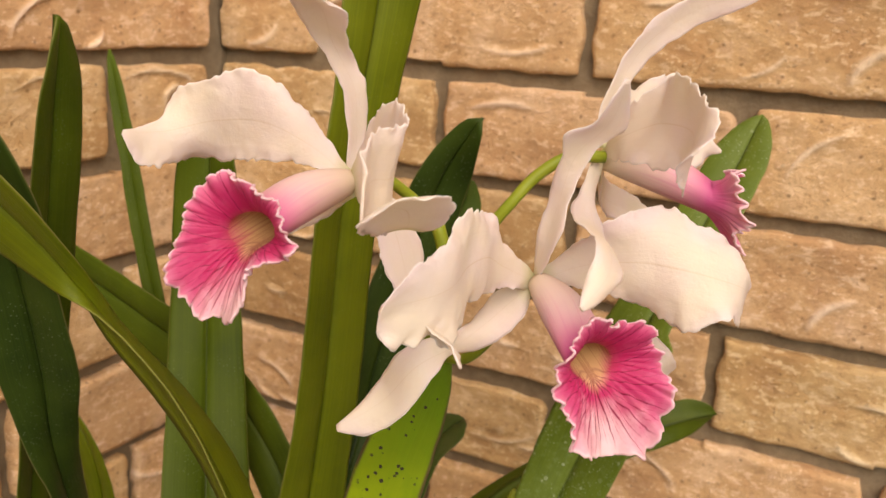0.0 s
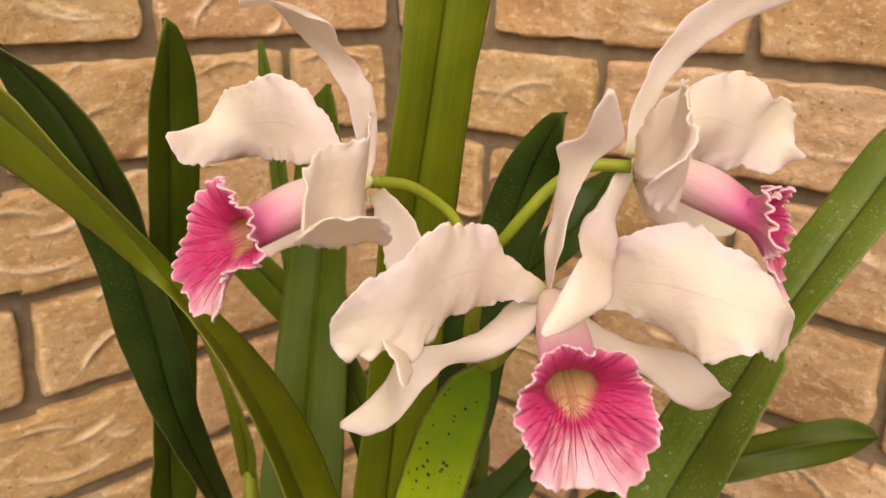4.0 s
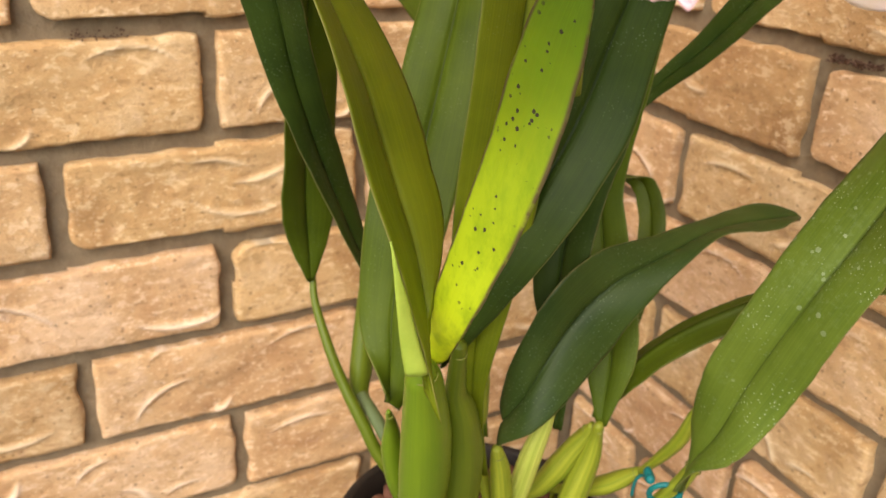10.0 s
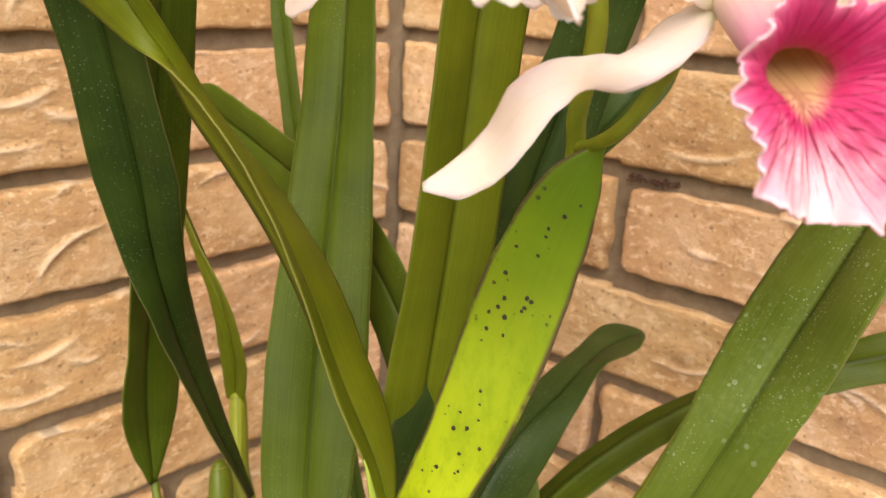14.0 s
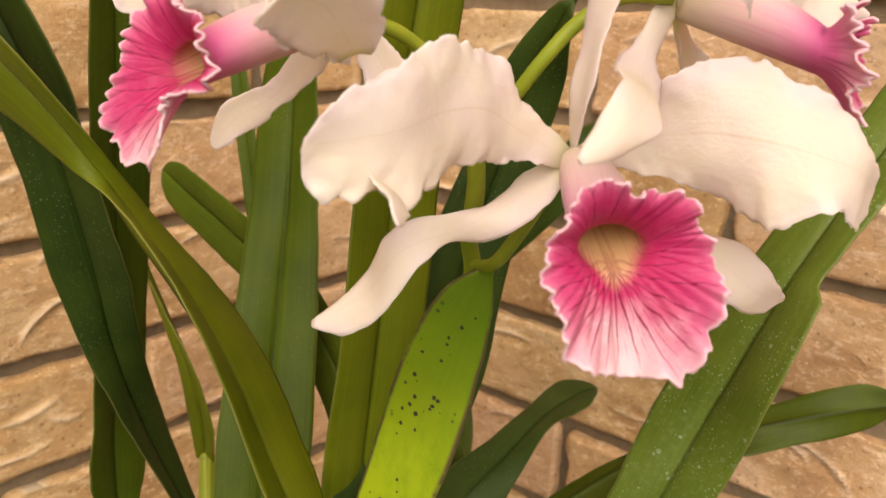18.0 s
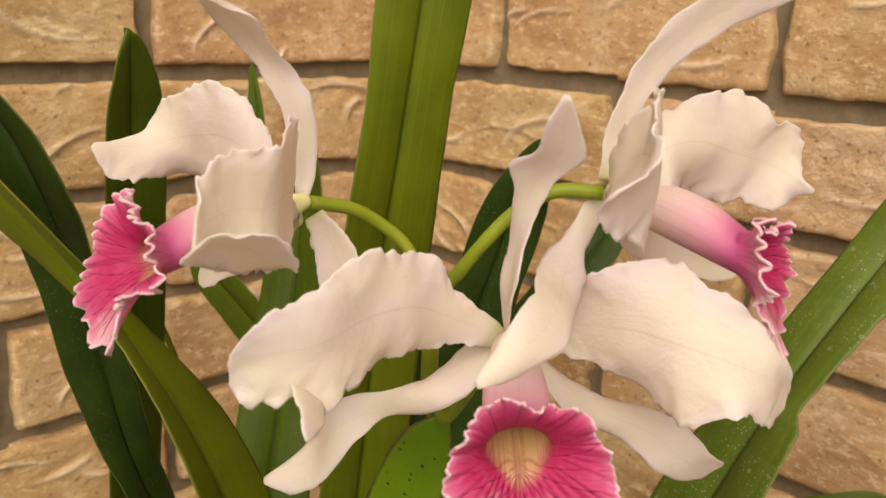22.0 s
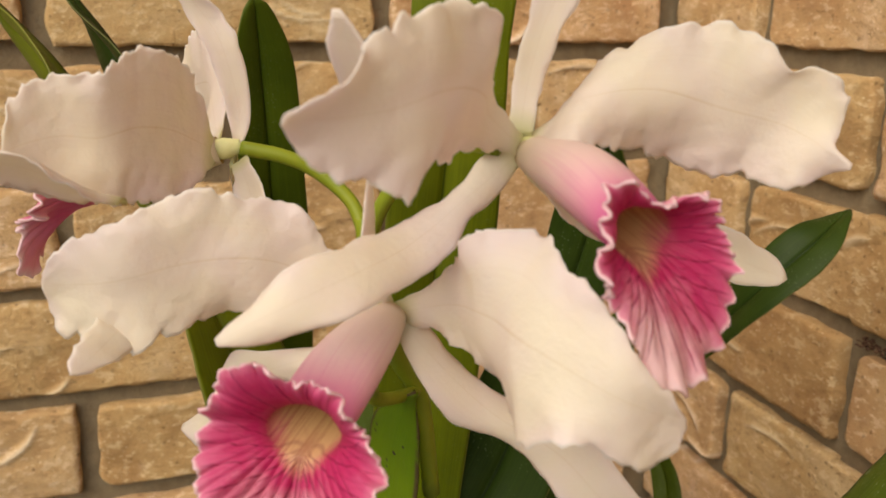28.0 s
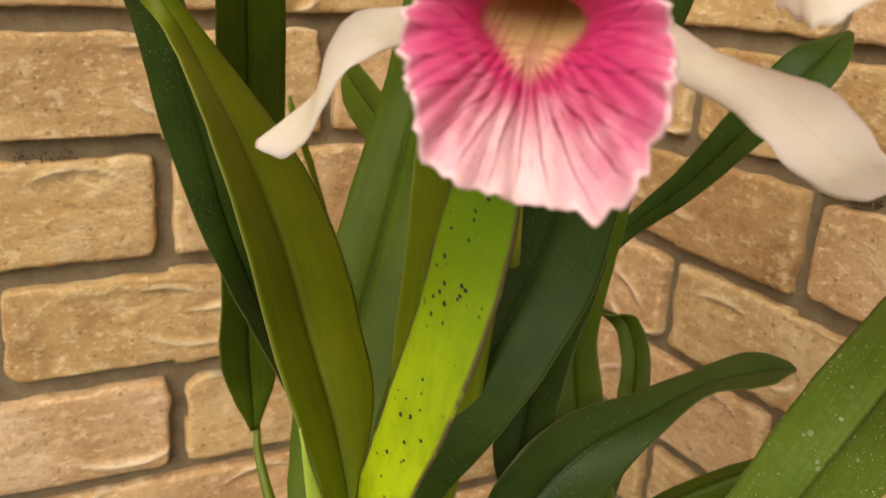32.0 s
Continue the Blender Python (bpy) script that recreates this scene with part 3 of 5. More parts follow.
def lip(parent, base, mouth, right, aim, reach, ahead, seed=1):
    """The tube and frilled fan of a lip. base: where it leaves the flower; aim: which way the mouth looks; right: the way of its right side.
    reach, ahead: how far the fan spreads and how far it juts forward, in millimetres round the mouth from its top."""
    base, mouth = np.array(base, float), np.array(mouth, float)
    n = unit(np.array(aim, float))
    r = np.array(right, float)
    r = unit(r - n * (r @ n))
    d = np.cross(n, r)
    d = d if d[2] < 0 else -d
    nt = unit(mouth - base)
    rt = unit(r - nt * (r @ nt))
    dt = np.cross(nt, rt)
    dt = dt if dt[2] < 0 else -dt
    rng = np.random.RandomState(seed)
    ph = rng.uniform(0, 6.28, 12)
    cols = 300
    th = np.linspace(0, 2 * math.pi, cols, endpoint=False)  # 0 at the top, half a turn at the bottom
    cx, cy = np.sin(th), -np.cos(th)  # right, down
    mx, my = 0.0088, 0.0056
    low, high = np.clip(cy, 0, 1), np.clip(-cy, 0, 1)
    rows, vs = [], []
    for f in np.linspace(0, 1, 18):
        k = f**0.75
        ax, ay = 0.0036 + (mx - 0.0036) * k + 0.0014 * math.sin(f * math.pi), 0.0036 + (my - 0.0036) * k + 0.0022 * math.sin(f * math.pi)
        c = base + (mouth - base) * f - dt * 0.0022 * math.sin(f * math.pi)
        rb, db = rt + (r - rt) * f**2, dt + (d - dt) * f**2
        rows.append(c + rb * (cx * ax)[:, None] + db * (cy * ay)[:, None])
        vs.append(0.46 * f)
    spread, jut = round_trip(reach, th) / 1000, round_trip(ahead, th) / 1000
    nick = rng.normal(0, 1, cols)
    bend = 1.5 * np.sin(3 * th + ph[10]) + np.sin(7 * th + ph[11])
    frill = 0.030 * np.abs(np.sin(8 * th + ph[1] + bend)) + 0.022 * np.sin(23 * th + ph[2] + 2 * bend) + 0.008 * np.sin(51 * th + ph[3] - bend) + 0.004 * np.sin(83 * th + ph[9]) + 0.006 * (nick + np.roll(nick, 1)) - 0.018
    spread = spread + 0.026 * frill * (0.7 + 0.5 * low)
    for f in np.linspace(0, 1, 44)[1:]:
        fr = f**1.25
        adv = jut * (1.62 * f - 0.62 * f**1.9)
        wave = f**2.5 * (0.0010 * np.sin(5 * th + ph[4]) + 0.0009 * np.sin(11 * th + ph[5])) + f**6 * (0.0015 * np.sin(13 * th + ph[6] + bend) + 0.0010 * np.sin(27 * th + ph[7] - 2 * bend) + 0.0002 * np.sin(61 * th + ph[8]))
        pleat = 0.00035 * math.sin(f * math.pi) * np.cos(44 * th) * low
        keel = -0.0014 * np.exp(-(((th - math.pi) / 0.10) ** 2)) * math.sin(f * math.pi)
        rows.append(mouth + r * (cx * (mx + spread * fr))[:, None] + d * (cy * (my + spread * fr))[:, None] + n * (adv + wave + pleat + keel)[:, None])
        vs.append(0.46 + 0.54 * f)
    grid = np.array(rows)
    verts, top, under, rim = shell(grid, 0.0007, True)
    uv = np.array([[(t / (2 * math.pi), v) for t in th] for v in vs]).reshape(-1, 2)
    return finish("lip", verts, under + rim + top, LIP, parent, "frilled magenta lip with dark veins and a yellow throat", np.concatenate([uv, uv]), True, LIP_OUT, len(under) + len(rim))

# ---- walls and ground ----
XL, YR, COURSE, PITCH, JOINT = -0.36, 0.88, 0.086, 0.243, 0.012
ground = thing("ground", (0, 0, 0), "plain sandy concrete paving below the wall", "ground", kind="structure")
gs = 400.0
finish("slab", [(-gs, -gs, -0.2), (gs, -gs, -0.2), (gs, gs, -0.2), (-gs, gs, -0.2), (-gs, -gs, 0), (gs, -gs, 0), (gs, gs, 0), (-gs, gs, 0)],
       [(4, 5, 6, 7), (3, 2, 1, 0), (0, 1, 5, 4), (1, 2, 6, 5), (2, 3, 7, 6), (3, 0, 4, 7)], PAVING, ground, smooth=False)
WALL_TOP = 28 * COURSE + 0.03


def box(name, lo, hi, material, parent=None, label=""):
    x, y, z = zip(lo, hi)
    v = [(x[i], y[j], z[k]) for k in (0, 1) for j in (0, 1) for i in (0, 1)]
    f = [(0, 2, 3, 1), (4, 5, 7, 6), (0, 1, 5, 4), (2, 6, 7, 3), (0, 4, 6, 2), (1, 3, 7, 5)]
    return finish(name, v, f, material, parent, label, smooth=False)


wall_left = thing("wall_left", (XL, 0, 0), "tan rough-faced brick wall with dark raked mortar joints", "wall", kind="structure")
wall_right = thing("wall_right", (0, YR, 0), "tan rough-faced brick wall with dark raked mortar joints", "wall", kind="structure")
box("mortar_bed", (XL - 0.21, -0.9, 0.0), (XL - 0.011, YR + 0.21, WALL_TOP), MORTAR, wall_left)
box("mortar_bed", (XL - 0.011, YR + 0.011, 0.0), (1.55, YR + 0.21, WALL_TOP), MORTAR, wall_right)


def brick_mesh(length, seed, per_metre=430):
    """A rough-faced brick. Its face lies at local y = 0 and looks to -y; x runs along the wall."""
    rng = np.random.RandomState(seed)
    h, depth, nx, nz = COURSE - JOINT, 0.10, max(8, int(length * per_metre)), max(6, int(per_metre * 0.085))
    xs, zs = np.linspace(-length / 2, length / 2, nx), np.linspace(-h / 2, h / 2, nz)
    X, Z = np.meshgrid(xs, zs, indexing="ij")
    Y = np.zeros_like(X)
    for i in range(nx):
        for j in range(nz):
            p = Vector((X[i, j] * 11 + seed * 3, seed, Z[i, j] * 24))
            q = Vector((X[i, j] * 60 + seed, 2, Z[i, j] * 85))
            plate = noise.noise(Vector((X[i, j] * 22 + seed, 5, Z[i, j] * 40)))
            Y[i, j] = -0.0015 * noise.noise(p) - 0.0005 * noise.noise(q) - 0.0004 * math.tanh(plate * 9)
    ridge = np.zeros_like(X)
    for _ in range(rng.randint(4, 8)):  # pressed curved ridges
        cx, cz = rng.uniform(-0.46, 0.46) * length, rng.uniform(-0.6, 0.6) * h
        rad, a0, span = rng.uniform(0.022, 0.07), rng.choice([1.57, 4.71]) + rng.uniform(-0.9, 0.9), rng.uniform(0.45, 0.85)
        thick = rng.uniform(0.0013, 0.0034)
        dx, dz = X - cx, (Z - cz) * rng.uniform(1.0, 1.8)
        rr, an = np.hypot(dx, dz), np.arctan2(dz, dx)
        da = np.abs((an - a0 + math.pi) % (2 * math.pi) - math.pi)
        on = np.clip(1 - (da / span) ** 2, 0, 1)
        ridge = np.maximum(ridge, np.exp(-(((rr - rad) / (thick * (0.4 + 0.6 * on))) ** 2)) * on**0.6)
        Y += 0.0013 * on * np.exp(-(((rr - rad + 0.008) / 0.007) ** 2))
    Y -= 0.0026 * ridge
    ex, ez = (length / 2 - np.abs(X)), (h / 2 - np.abs(Z))
    Y += 0.0026 * np.exp(-ex / 0.0016) + 0.0022 * np.exp(-ez / 0.0015)
    corner = np.hypot(np.clip(0.012 - ex, 0, 1), np.clip(0.012 - ez, 0, 1))
    k = rng.uniform(0.0, 1.0, 4) ** 2
    quad = (X > 0).astype(int) * 2 + (Z > 0).astype(int)
    pull = np.clip(corner - 0.007, 0, 1) * k[quad]
    rough_x = np.array([[noise.noise(Vector((seed, z * 60, x * 30))) for z in zs] for x in xs]) * np.exp(-ex / 0.004)
    rough_z = np.array([[noise.noise(Vector((x * 45, seed, z * 30))) for z in zs] for x in xs]) * np.exp(-ez / 0.004)
    Xw, Zw = X - np.sign(X) * pull + 0.0034 * rough_x, Z - np.sign(Z) * pull + 0.0026 * rough_z
    verts = list(zip(Xw.ravel(), Y.ravel(), Zw.ravel()))
    faces = [(i * nz + j, (i + 1) * nz + j, (i + 1) * nz + j + 1, i * nz + j + 1) for i in range(nx - 1) for j in range(nz - 1)]
    edge = [i * nz for i in range(nx)] + [(nx - 1) * nz + j for j in range(1, nz)] + [i * nz + nz - 1 for i in range(nx - 2, -1, -1)] + [j for j in range(nz - 2, 0, -1)]
    o = len(verts)
    verts += [(verts[e][0], depth, verts[e][2]) for e in edge]
    m = len(edge)
    faces += [(edge[a], o + a, o + (a + 1) % m, edge[(a + 1) % m]) for a in range(m)]
    faces.append(tuple(o + a for a in range(m)))
    me = bpy.data.meshes.new("brick")
    me.from_pydata([tuple(map(float, v)) for v in verts], [], faces)
    me.materials.append(BRICK)
    me.polygons.foreach_set("use_smooth", [True] * (len(faces) - 1) + [False])
    mark = me.attributes.new("ridge", "FLOAT", "POINT")
    mark.data.foreach_set("value", np.concatenate([ridge.ravel(), np.zeros(m)]).astype(np.float32))
    me.update()
    return me


FULL = [brick_mesh(PITCH - JOINT, 11 + n) for n in range(9)]
HALF = [brick_mesh(0.119 - JOINT, 40 + n) for n in range(4)]
COARSE = {id(FULL): [brick_mesh(PITCH - JOINT, 60, 60)], id(HALF): [brick_mesh(0.119 - JOINT, 61, 60)]}
lay = random.Random(5)


def lay_bricks(wall, origin, turn, first_even, first_odd, reach):
    """Courses from the corner outward; first_even, first_odd: the first upright joint of those courses. The far courses overhead are joined into one piece."""
    far_v, far_f = [], []
    for row in range(28):
        k = row - 5
        z = 0.462 + k * COURSE + COURSE / 2
        if z < 0.04:
            continue
        joint = first_even if k % 2 == 0 else first_odd
        kind = FULL if joint > 0.18 else HALF
        length = PITCH - JOINT if kind is FULL else 0.119 - JOINT
        at = [(joint - JOINT / 2 - length / 2, kind)] if joint > 0.05 else []
        pos = joint
        while pos < reach:
            at.append((pos + PITCH / 2, FULL))
            pos += PITCH
        for x, kind in at:
            me = lay.choice(kind if z < 1.2 else COARSE[id(kind)])
            m = Matrix.Translation(origin) @ Matrix.Rotation(turn, 4, "Z") @ Matrix.Translation((x if turn == 0 else -x, lay.uniform(-0.002, 0.002), z))
            m = m @ Matrix.Rotation(lay.uniform(-0.006, 0.006), 4, "Y") @ Matrix.Rotation(lay.choice((0, math.pi)), 4, "Y")
            if z < 1.2:
                ob = new("brick", me)
                hang(ob, wall)
                ob.matrix_basis = m
            else:
                b = len(far_v)
                far_v += [tuple(m @ v.co) for v in me.vertices]
                far_f += [tuple(b + i for i in p.vertices) for p in me.polygons]
    tagged(finish("upper_bricks", far_v, far_f, BRICK, wall), kind="stuff")


dirt = random.Random(3)


def crumbs(name, lo, hi, n, size, wall, label):
    """Small lumps of earth caught in a joint."""
    verts, faces = [], []
    for _ in range(n):
        c = [dirt.uniform(a, b) for a, b in zip(lo, hi)]
        bm = bmesh.new()
        bmesh.ops.create_icosphere(bm, subdivisions=1, radius=dirt.uniform(0.4, 1.0) * size)
        bm.verts.index_update()
        b = len(verts)
        q = dirt.uniform(0, 50)
        for v in bm.verts:
            k = 1 + 0.5 * noise.noise(v.co * (1.3 / size) + Vector((q, 0, 0)))
            verts.append((c[0] + v.co.x * k * 1.5, c[1] + v.co.y * k, c[2] + v.co.z * k * 0.8))
        faces += [tuple(b + v.index for v in f.verts) for f in bm.faces]
        bm.free()
    finish(name, verts, faces, SOIL, wall, label)


crumbs("joint_dirt", (-0.128, YR + 0.001, 0.5430), (-0.086, YR + 0.011, 0.5475), 110, 0.0013, wall_right, "dark earth caught in the joint")
crumbs("joint_dirt", (-0.022, YR - 0.004, 0.380), (-0.003, YR + 0.008, 0.403), 120, 0.0025, wall_right, "dark earth caught in the joint")
crumbs("joint_dirt", (XL - 0.010, 0.408, 0.5415), (XL + 0.001, 0.448, 0.5485), 45, 0.0011, wall_left, "dark earth caught in the joint")

# ---- the orchid: pot ----
pot = thing("flower_pot", (-0.089, 0.590, 0), "dark brown plastic flower pot with bark chips, standing on the ground", "pot")


def lathe(name, profile, centre, material, parent, label="", n=64):
    verts, faces = [], []
    for r, z in profile:
        for j in range(n):
            a = 2 * math.pi * j / n
            verts.append((centre[0] + r * math.cos(a), centre[1] + r * math.sin(a), z))
    for k in range(len(profile) - 1):
        for j in range(n):
            faces.append((k * n + j, k * n + (j + 1) % n, (k + 1) * n + (j + 1) % n, (k + 1) * n + j))
    return finish(name, verts, faces, material, parent, label)


PC = (-0.089, 0.590)
lathe("wall", [(0.0, 0.0), (0.066, 0.0), (0.069, 0.004), (0.083, 0.228), (0.083, 0.233)], PC, POT, pot)
lathe("rim", [(0.083, 0.229), (0.089, 0.230), (0.0915, 0.235), (0.0925, 0.260), (0.091, 0.264), (0.088, 0.265), (0.0855, 0.262), (0.084, 0.235), (0.079, 0.18), (0.0, 0.18)], PC, POT, pot, "rounded thick rim")

rng = np.random.RandomState(4)
cv, cf = [], []
for n in range(190):
    a, r = rng.uniform(0, 6.28), 0.076 * math.sqrt(rng.uniform(0, 1))
    c = np.array([PC[0] + r * math.cos(a), PC[1] + r * math.sin(a), 0.246 + rng.uniform(-0.008, 0.009)])
    size = np.array([rng.uniform(0.006, 0.014), rng.uniform(0.005, 0.009), rng.uniform(0.004, 0.007)])
    rot = np.array(Euler(rng.uniform(0, 6.28, 3)).to_matrix())
    bm = bmesh.new()
    bmesh.ops.create_icosphere(bm, subdivisions=2, radius=1)
    b = len(cv)
    for v in bm.verts:
        p = np.array(v.co)
        p = np.sign(p) * np.abs(p) ** 0.75 * (1 + 0.22 * noise.noise(Vector(p * 1.7 + n)))
        cv.append(c + rot @ (p * size))
    bm.verts.index_update()
    cf += [tuple(b + v.index for v in f.verts) for f in bm.faces]
    bm.free()
tagged(finish("bark_chips", cv, cf, BARK, None, "reddish brown bark chips filling the flower pot"), category="bark", kind="stuff")

# ---- the orchid: bulbs, stems and leaves ----
orchid = thing("orchid_plant", (-0.0486, 0.6005, 0.2347), "white and magenta orchid with strap leaves, rooted in bark chips", "orchid")


def leaf(rows, material, label="", fold=-0.10, thick=0.0020, tip=0.12, nu=56, groove=0.0009, crease=0.6, seed=0, lobes=0.045, **more):
    return blade("leaf", rows, material, orchid, label, nu=nu, nv=27, thick=thick, fold=fold, lobes=lobes, groove=groove, tip=tip, crease=crease, seed=seed, ragged=0.0002, waves=3, uneven=0.0006, pitch=38.0, **more)


# lime leaf with black spots, the sheath of the flower stem
leaf([((-0.0122, 0.5170, 0.4524), (-0.0059, 0.5233, 0.4590)), ((-0.0080, 0.5127, 0.4757), (0.0076, 0.5211, 0.4748)), ((-0.0003, 0.5134, 0.4992), (0.0213, 0.5209, 0.4947)), ((0.0111, 0.5186, 0.5374), (0.0359, 0.5261, 0.5277)), ((0.0181, 0.5259, 0.5735), (0.0462, 0.5320, 0.5600)), ((0.0306, 0.5260, 0.6038), (0.0532, 0.5364, 0.5920)), ((0.0461, 0.5257, 0.6270), (0.0580, 0.5367, 0.6186)), ((0.0620, 0.5339, 0.6403), (0.0580, 0.5360, 0.6368))],
     LEAF_LIME, "lime green leaf with black spots and a worn brown edge", fold=0.05, tip=0.10, crease=0.0, groove=0.0, lobes=-0.01)
# olive leaf that arches forward over the left side
arching = leaf([((0.0161, 0.5095, 0.4411), (0.0007, 0.5032, 0.4751)), ((0.0117, 0.5030, 0.4728), (-0.0035, 0.5155, 0.5001)), ((0.0096, 0.4908, 0.5181), (-0.0188, 0.5250, 0.5226)), ((-0.0010, 0.4826, 0.5524), (-0.0335, 0.5240, 0.5487)), ((-0.0112, 0.4762, 0.5887), (-0.0472, 0.5198, 0.5759)), ((-0.0255, 0.4700, 0.6205), (-0.0631, 0.5111, 0.6019)), ((-0.0511, 0.4639, 0.6464), (-0.0728, 0.4925, 0.6306)), ((-0.0775, 0.4592, 0.6579), (-0.0629, 0.4574, 0.6759)), ((-0.0986, 0.4448, 0.6779), (-0.0667, 0.4344, 0.7080)), ((-0.1240, 0.4224, 0.7049), (-0.0883, 0.4162, 0.7410)), ((-0.1605, 0.3907, 0.7438), (-0.1311, 0.3883, 0.7637))], LEAF_OLIVE, "long olive green leaf arching forward", fold=-0.12)
blade("leaf_fold", [((0.0100, 0.4945, 0.4662), (0.0136, 0.5038, 0.4670)), ((0.0097, 0.4922, 0.4821), (0.0121, 0.4993, 0.4833)), ((0.0115, 0.4899, 0.4980), (0.0113, 0.4951, 0.5019)), ((0.0107, 0.4887, 0.5143), (0.0108, 0.4910, 0.5158)), ((0.0079, 0.4886, 0.5281), (0.0085, 0.4890, 0.5274))], FOLD, arching, "pale underside of the folded leaf base", nu=24, nv=8, thick=0.0014, fold=0.10)
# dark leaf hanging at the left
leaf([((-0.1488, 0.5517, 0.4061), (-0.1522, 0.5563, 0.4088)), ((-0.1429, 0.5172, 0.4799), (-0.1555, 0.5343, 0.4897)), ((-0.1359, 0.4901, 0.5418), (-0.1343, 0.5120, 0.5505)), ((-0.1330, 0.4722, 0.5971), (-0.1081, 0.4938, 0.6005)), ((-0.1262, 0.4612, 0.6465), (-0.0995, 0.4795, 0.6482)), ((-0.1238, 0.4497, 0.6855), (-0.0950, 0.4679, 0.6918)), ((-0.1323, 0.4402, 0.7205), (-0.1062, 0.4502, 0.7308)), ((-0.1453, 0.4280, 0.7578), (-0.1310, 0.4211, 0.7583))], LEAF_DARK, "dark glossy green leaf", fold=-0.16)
# upright leaf on a thin stalk at the left
leaf([((-0.1963, 0.5189, 0.4098), (-0.1964, 0.5239, 0.4103)), ((-0.1925, 0.5081, 0.4368), (-0.1935, 0.5331, 0.4395)), ((-0.1849, 0.5011, 0.4626), (-0.1911, 0.5375, 0.4665)), ((-0.1749, 0.5006, 0.4970), (-0.1856, 0.5358, 0.5002)), ((-0.1631, 0.5001, 0.5496), (-0.1752, 0.5351, 0.5524)), ((-0.1501, 0.4988, 0.6145), (-0.1597, 0.5336, 0.6176)), ((-0.1366, 0.4969, 0.6748), (-0.1440, 0.5302, 0.6784)), ((-0.1240, 0.4956, 0.7202), (-0.1329, 0.5262, 0.7253)), ((-0.1130, 0.4973, 0.7537), (-0.1252, 0.5194, 0.7609))], LEAF_MID, "upright green leaf with a rounded tip", fold=-0.13, tip=0.16)
# broad upright leaf in the middle
leaf([((-0.0378, 0.5065, 0.4244), (-0.0472, 0.5182, 0.4049)), ((-0.0654, 0.5050, 0.4417), (-0.0402, 0.5242, 0.4309)), ((-0.0785, 0.5093, 0.4652), (-0.0469, 0.5307, 0.4588)), ((-0.0900, 0.5202, 0.5142), (-0.0592, 0.5515, 0.5089)), ((-0.1079, 0.5443, 0.5643), (-0.0799, 0.5738, 0.5608)), ((-0.1298, 0.5730, 0.6211), (-0.0937, 0.5868, 0.6124)), ((-0.1411, 0.5891, 0.6681), (-0.1015, 0.5936, 0.6685)), ((-0.1428, 0.6012, 0.7179), (-0.1026, 0.5913, 0.7225))], LEAF_MID, "broad upright green leaf", fold=-0.10)
# tall olive leaf behind the flowers
leaf([((-0.0458, 0.5632, 0.3512), (-0.0397, 0.5693, 0.3512)), ((-0.0406, 0.5489, 0.4143), (-0.0303, 0.5586, 0.4148)), ((-0.0373, 0.5399, 0.4988), (-0.0181, 0.5685, 0.4949)), ((-0.0199, 0.5383, 0.5936), (-0.0123, 0.5783, 0.5899)), ((-0.0148, 0.5426, 0.6686), (-0.0103, 0.5866, 0.6699)), ((-0.0113, 0.5510, 0.7336), (0.0010, 0.5858, 0.7347)),
      ((-0.0068, 0.5566, 0.7985), (0.0142, 0.5860, 0.7998)), ((0.0051, 0.5672, 0.8887), (0.0235, 0.5816, 0.8944))], LEAF_OLIVE, "tall upright olive green leaf behind the flowers", fold=-0.10)
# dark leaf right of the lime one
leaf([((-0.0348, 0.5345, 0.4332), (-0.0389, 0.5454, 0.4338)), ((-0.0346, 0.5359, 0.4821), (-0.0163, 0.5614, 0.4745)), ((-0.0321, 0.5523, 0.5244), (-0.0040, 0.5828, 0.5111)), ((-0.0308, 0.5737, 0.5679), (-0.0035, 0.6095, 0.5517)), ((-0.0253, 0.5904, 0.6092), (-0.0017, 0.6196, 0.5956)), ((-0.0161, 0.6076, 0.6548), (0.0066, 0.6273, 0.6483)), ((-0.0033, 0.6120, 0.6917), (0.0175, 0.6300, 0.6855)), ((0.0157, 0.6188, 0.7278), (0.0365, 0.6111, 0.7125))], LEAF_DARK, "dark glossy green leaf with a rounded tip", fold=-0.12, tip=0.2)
# leaf at the right, behind
leaf([((-0.0926, 0.6523, 0.3620), (-0.0860, 0.6515, 0.3644)), ((-0.1213, 0.6835, 0.4490), (-0.1138, 0.6828, 0.4517)), ((-0.1375, 0.7142, 0.5181), (-0.1306, 0.7180, 0.5141)), ((-0.1104, 0.7447, 0.5735), (-0.0912, 0.7417, 0.5623)), ((-0.0816, 0.7537, 0.6156), (-0.0552, 0.7501, 0.6014)), ((-0.0701, 0.7722, 0.6424), (-0.0451, 0.7794, 0.6308)), ((-0.0761, 0.8041, 0.6496), (-0.0574, 0.8071, 0.6552))], LEAF_DARK, "dark green leaf leaning to the wall", fold=-0.10, tip=0.2)
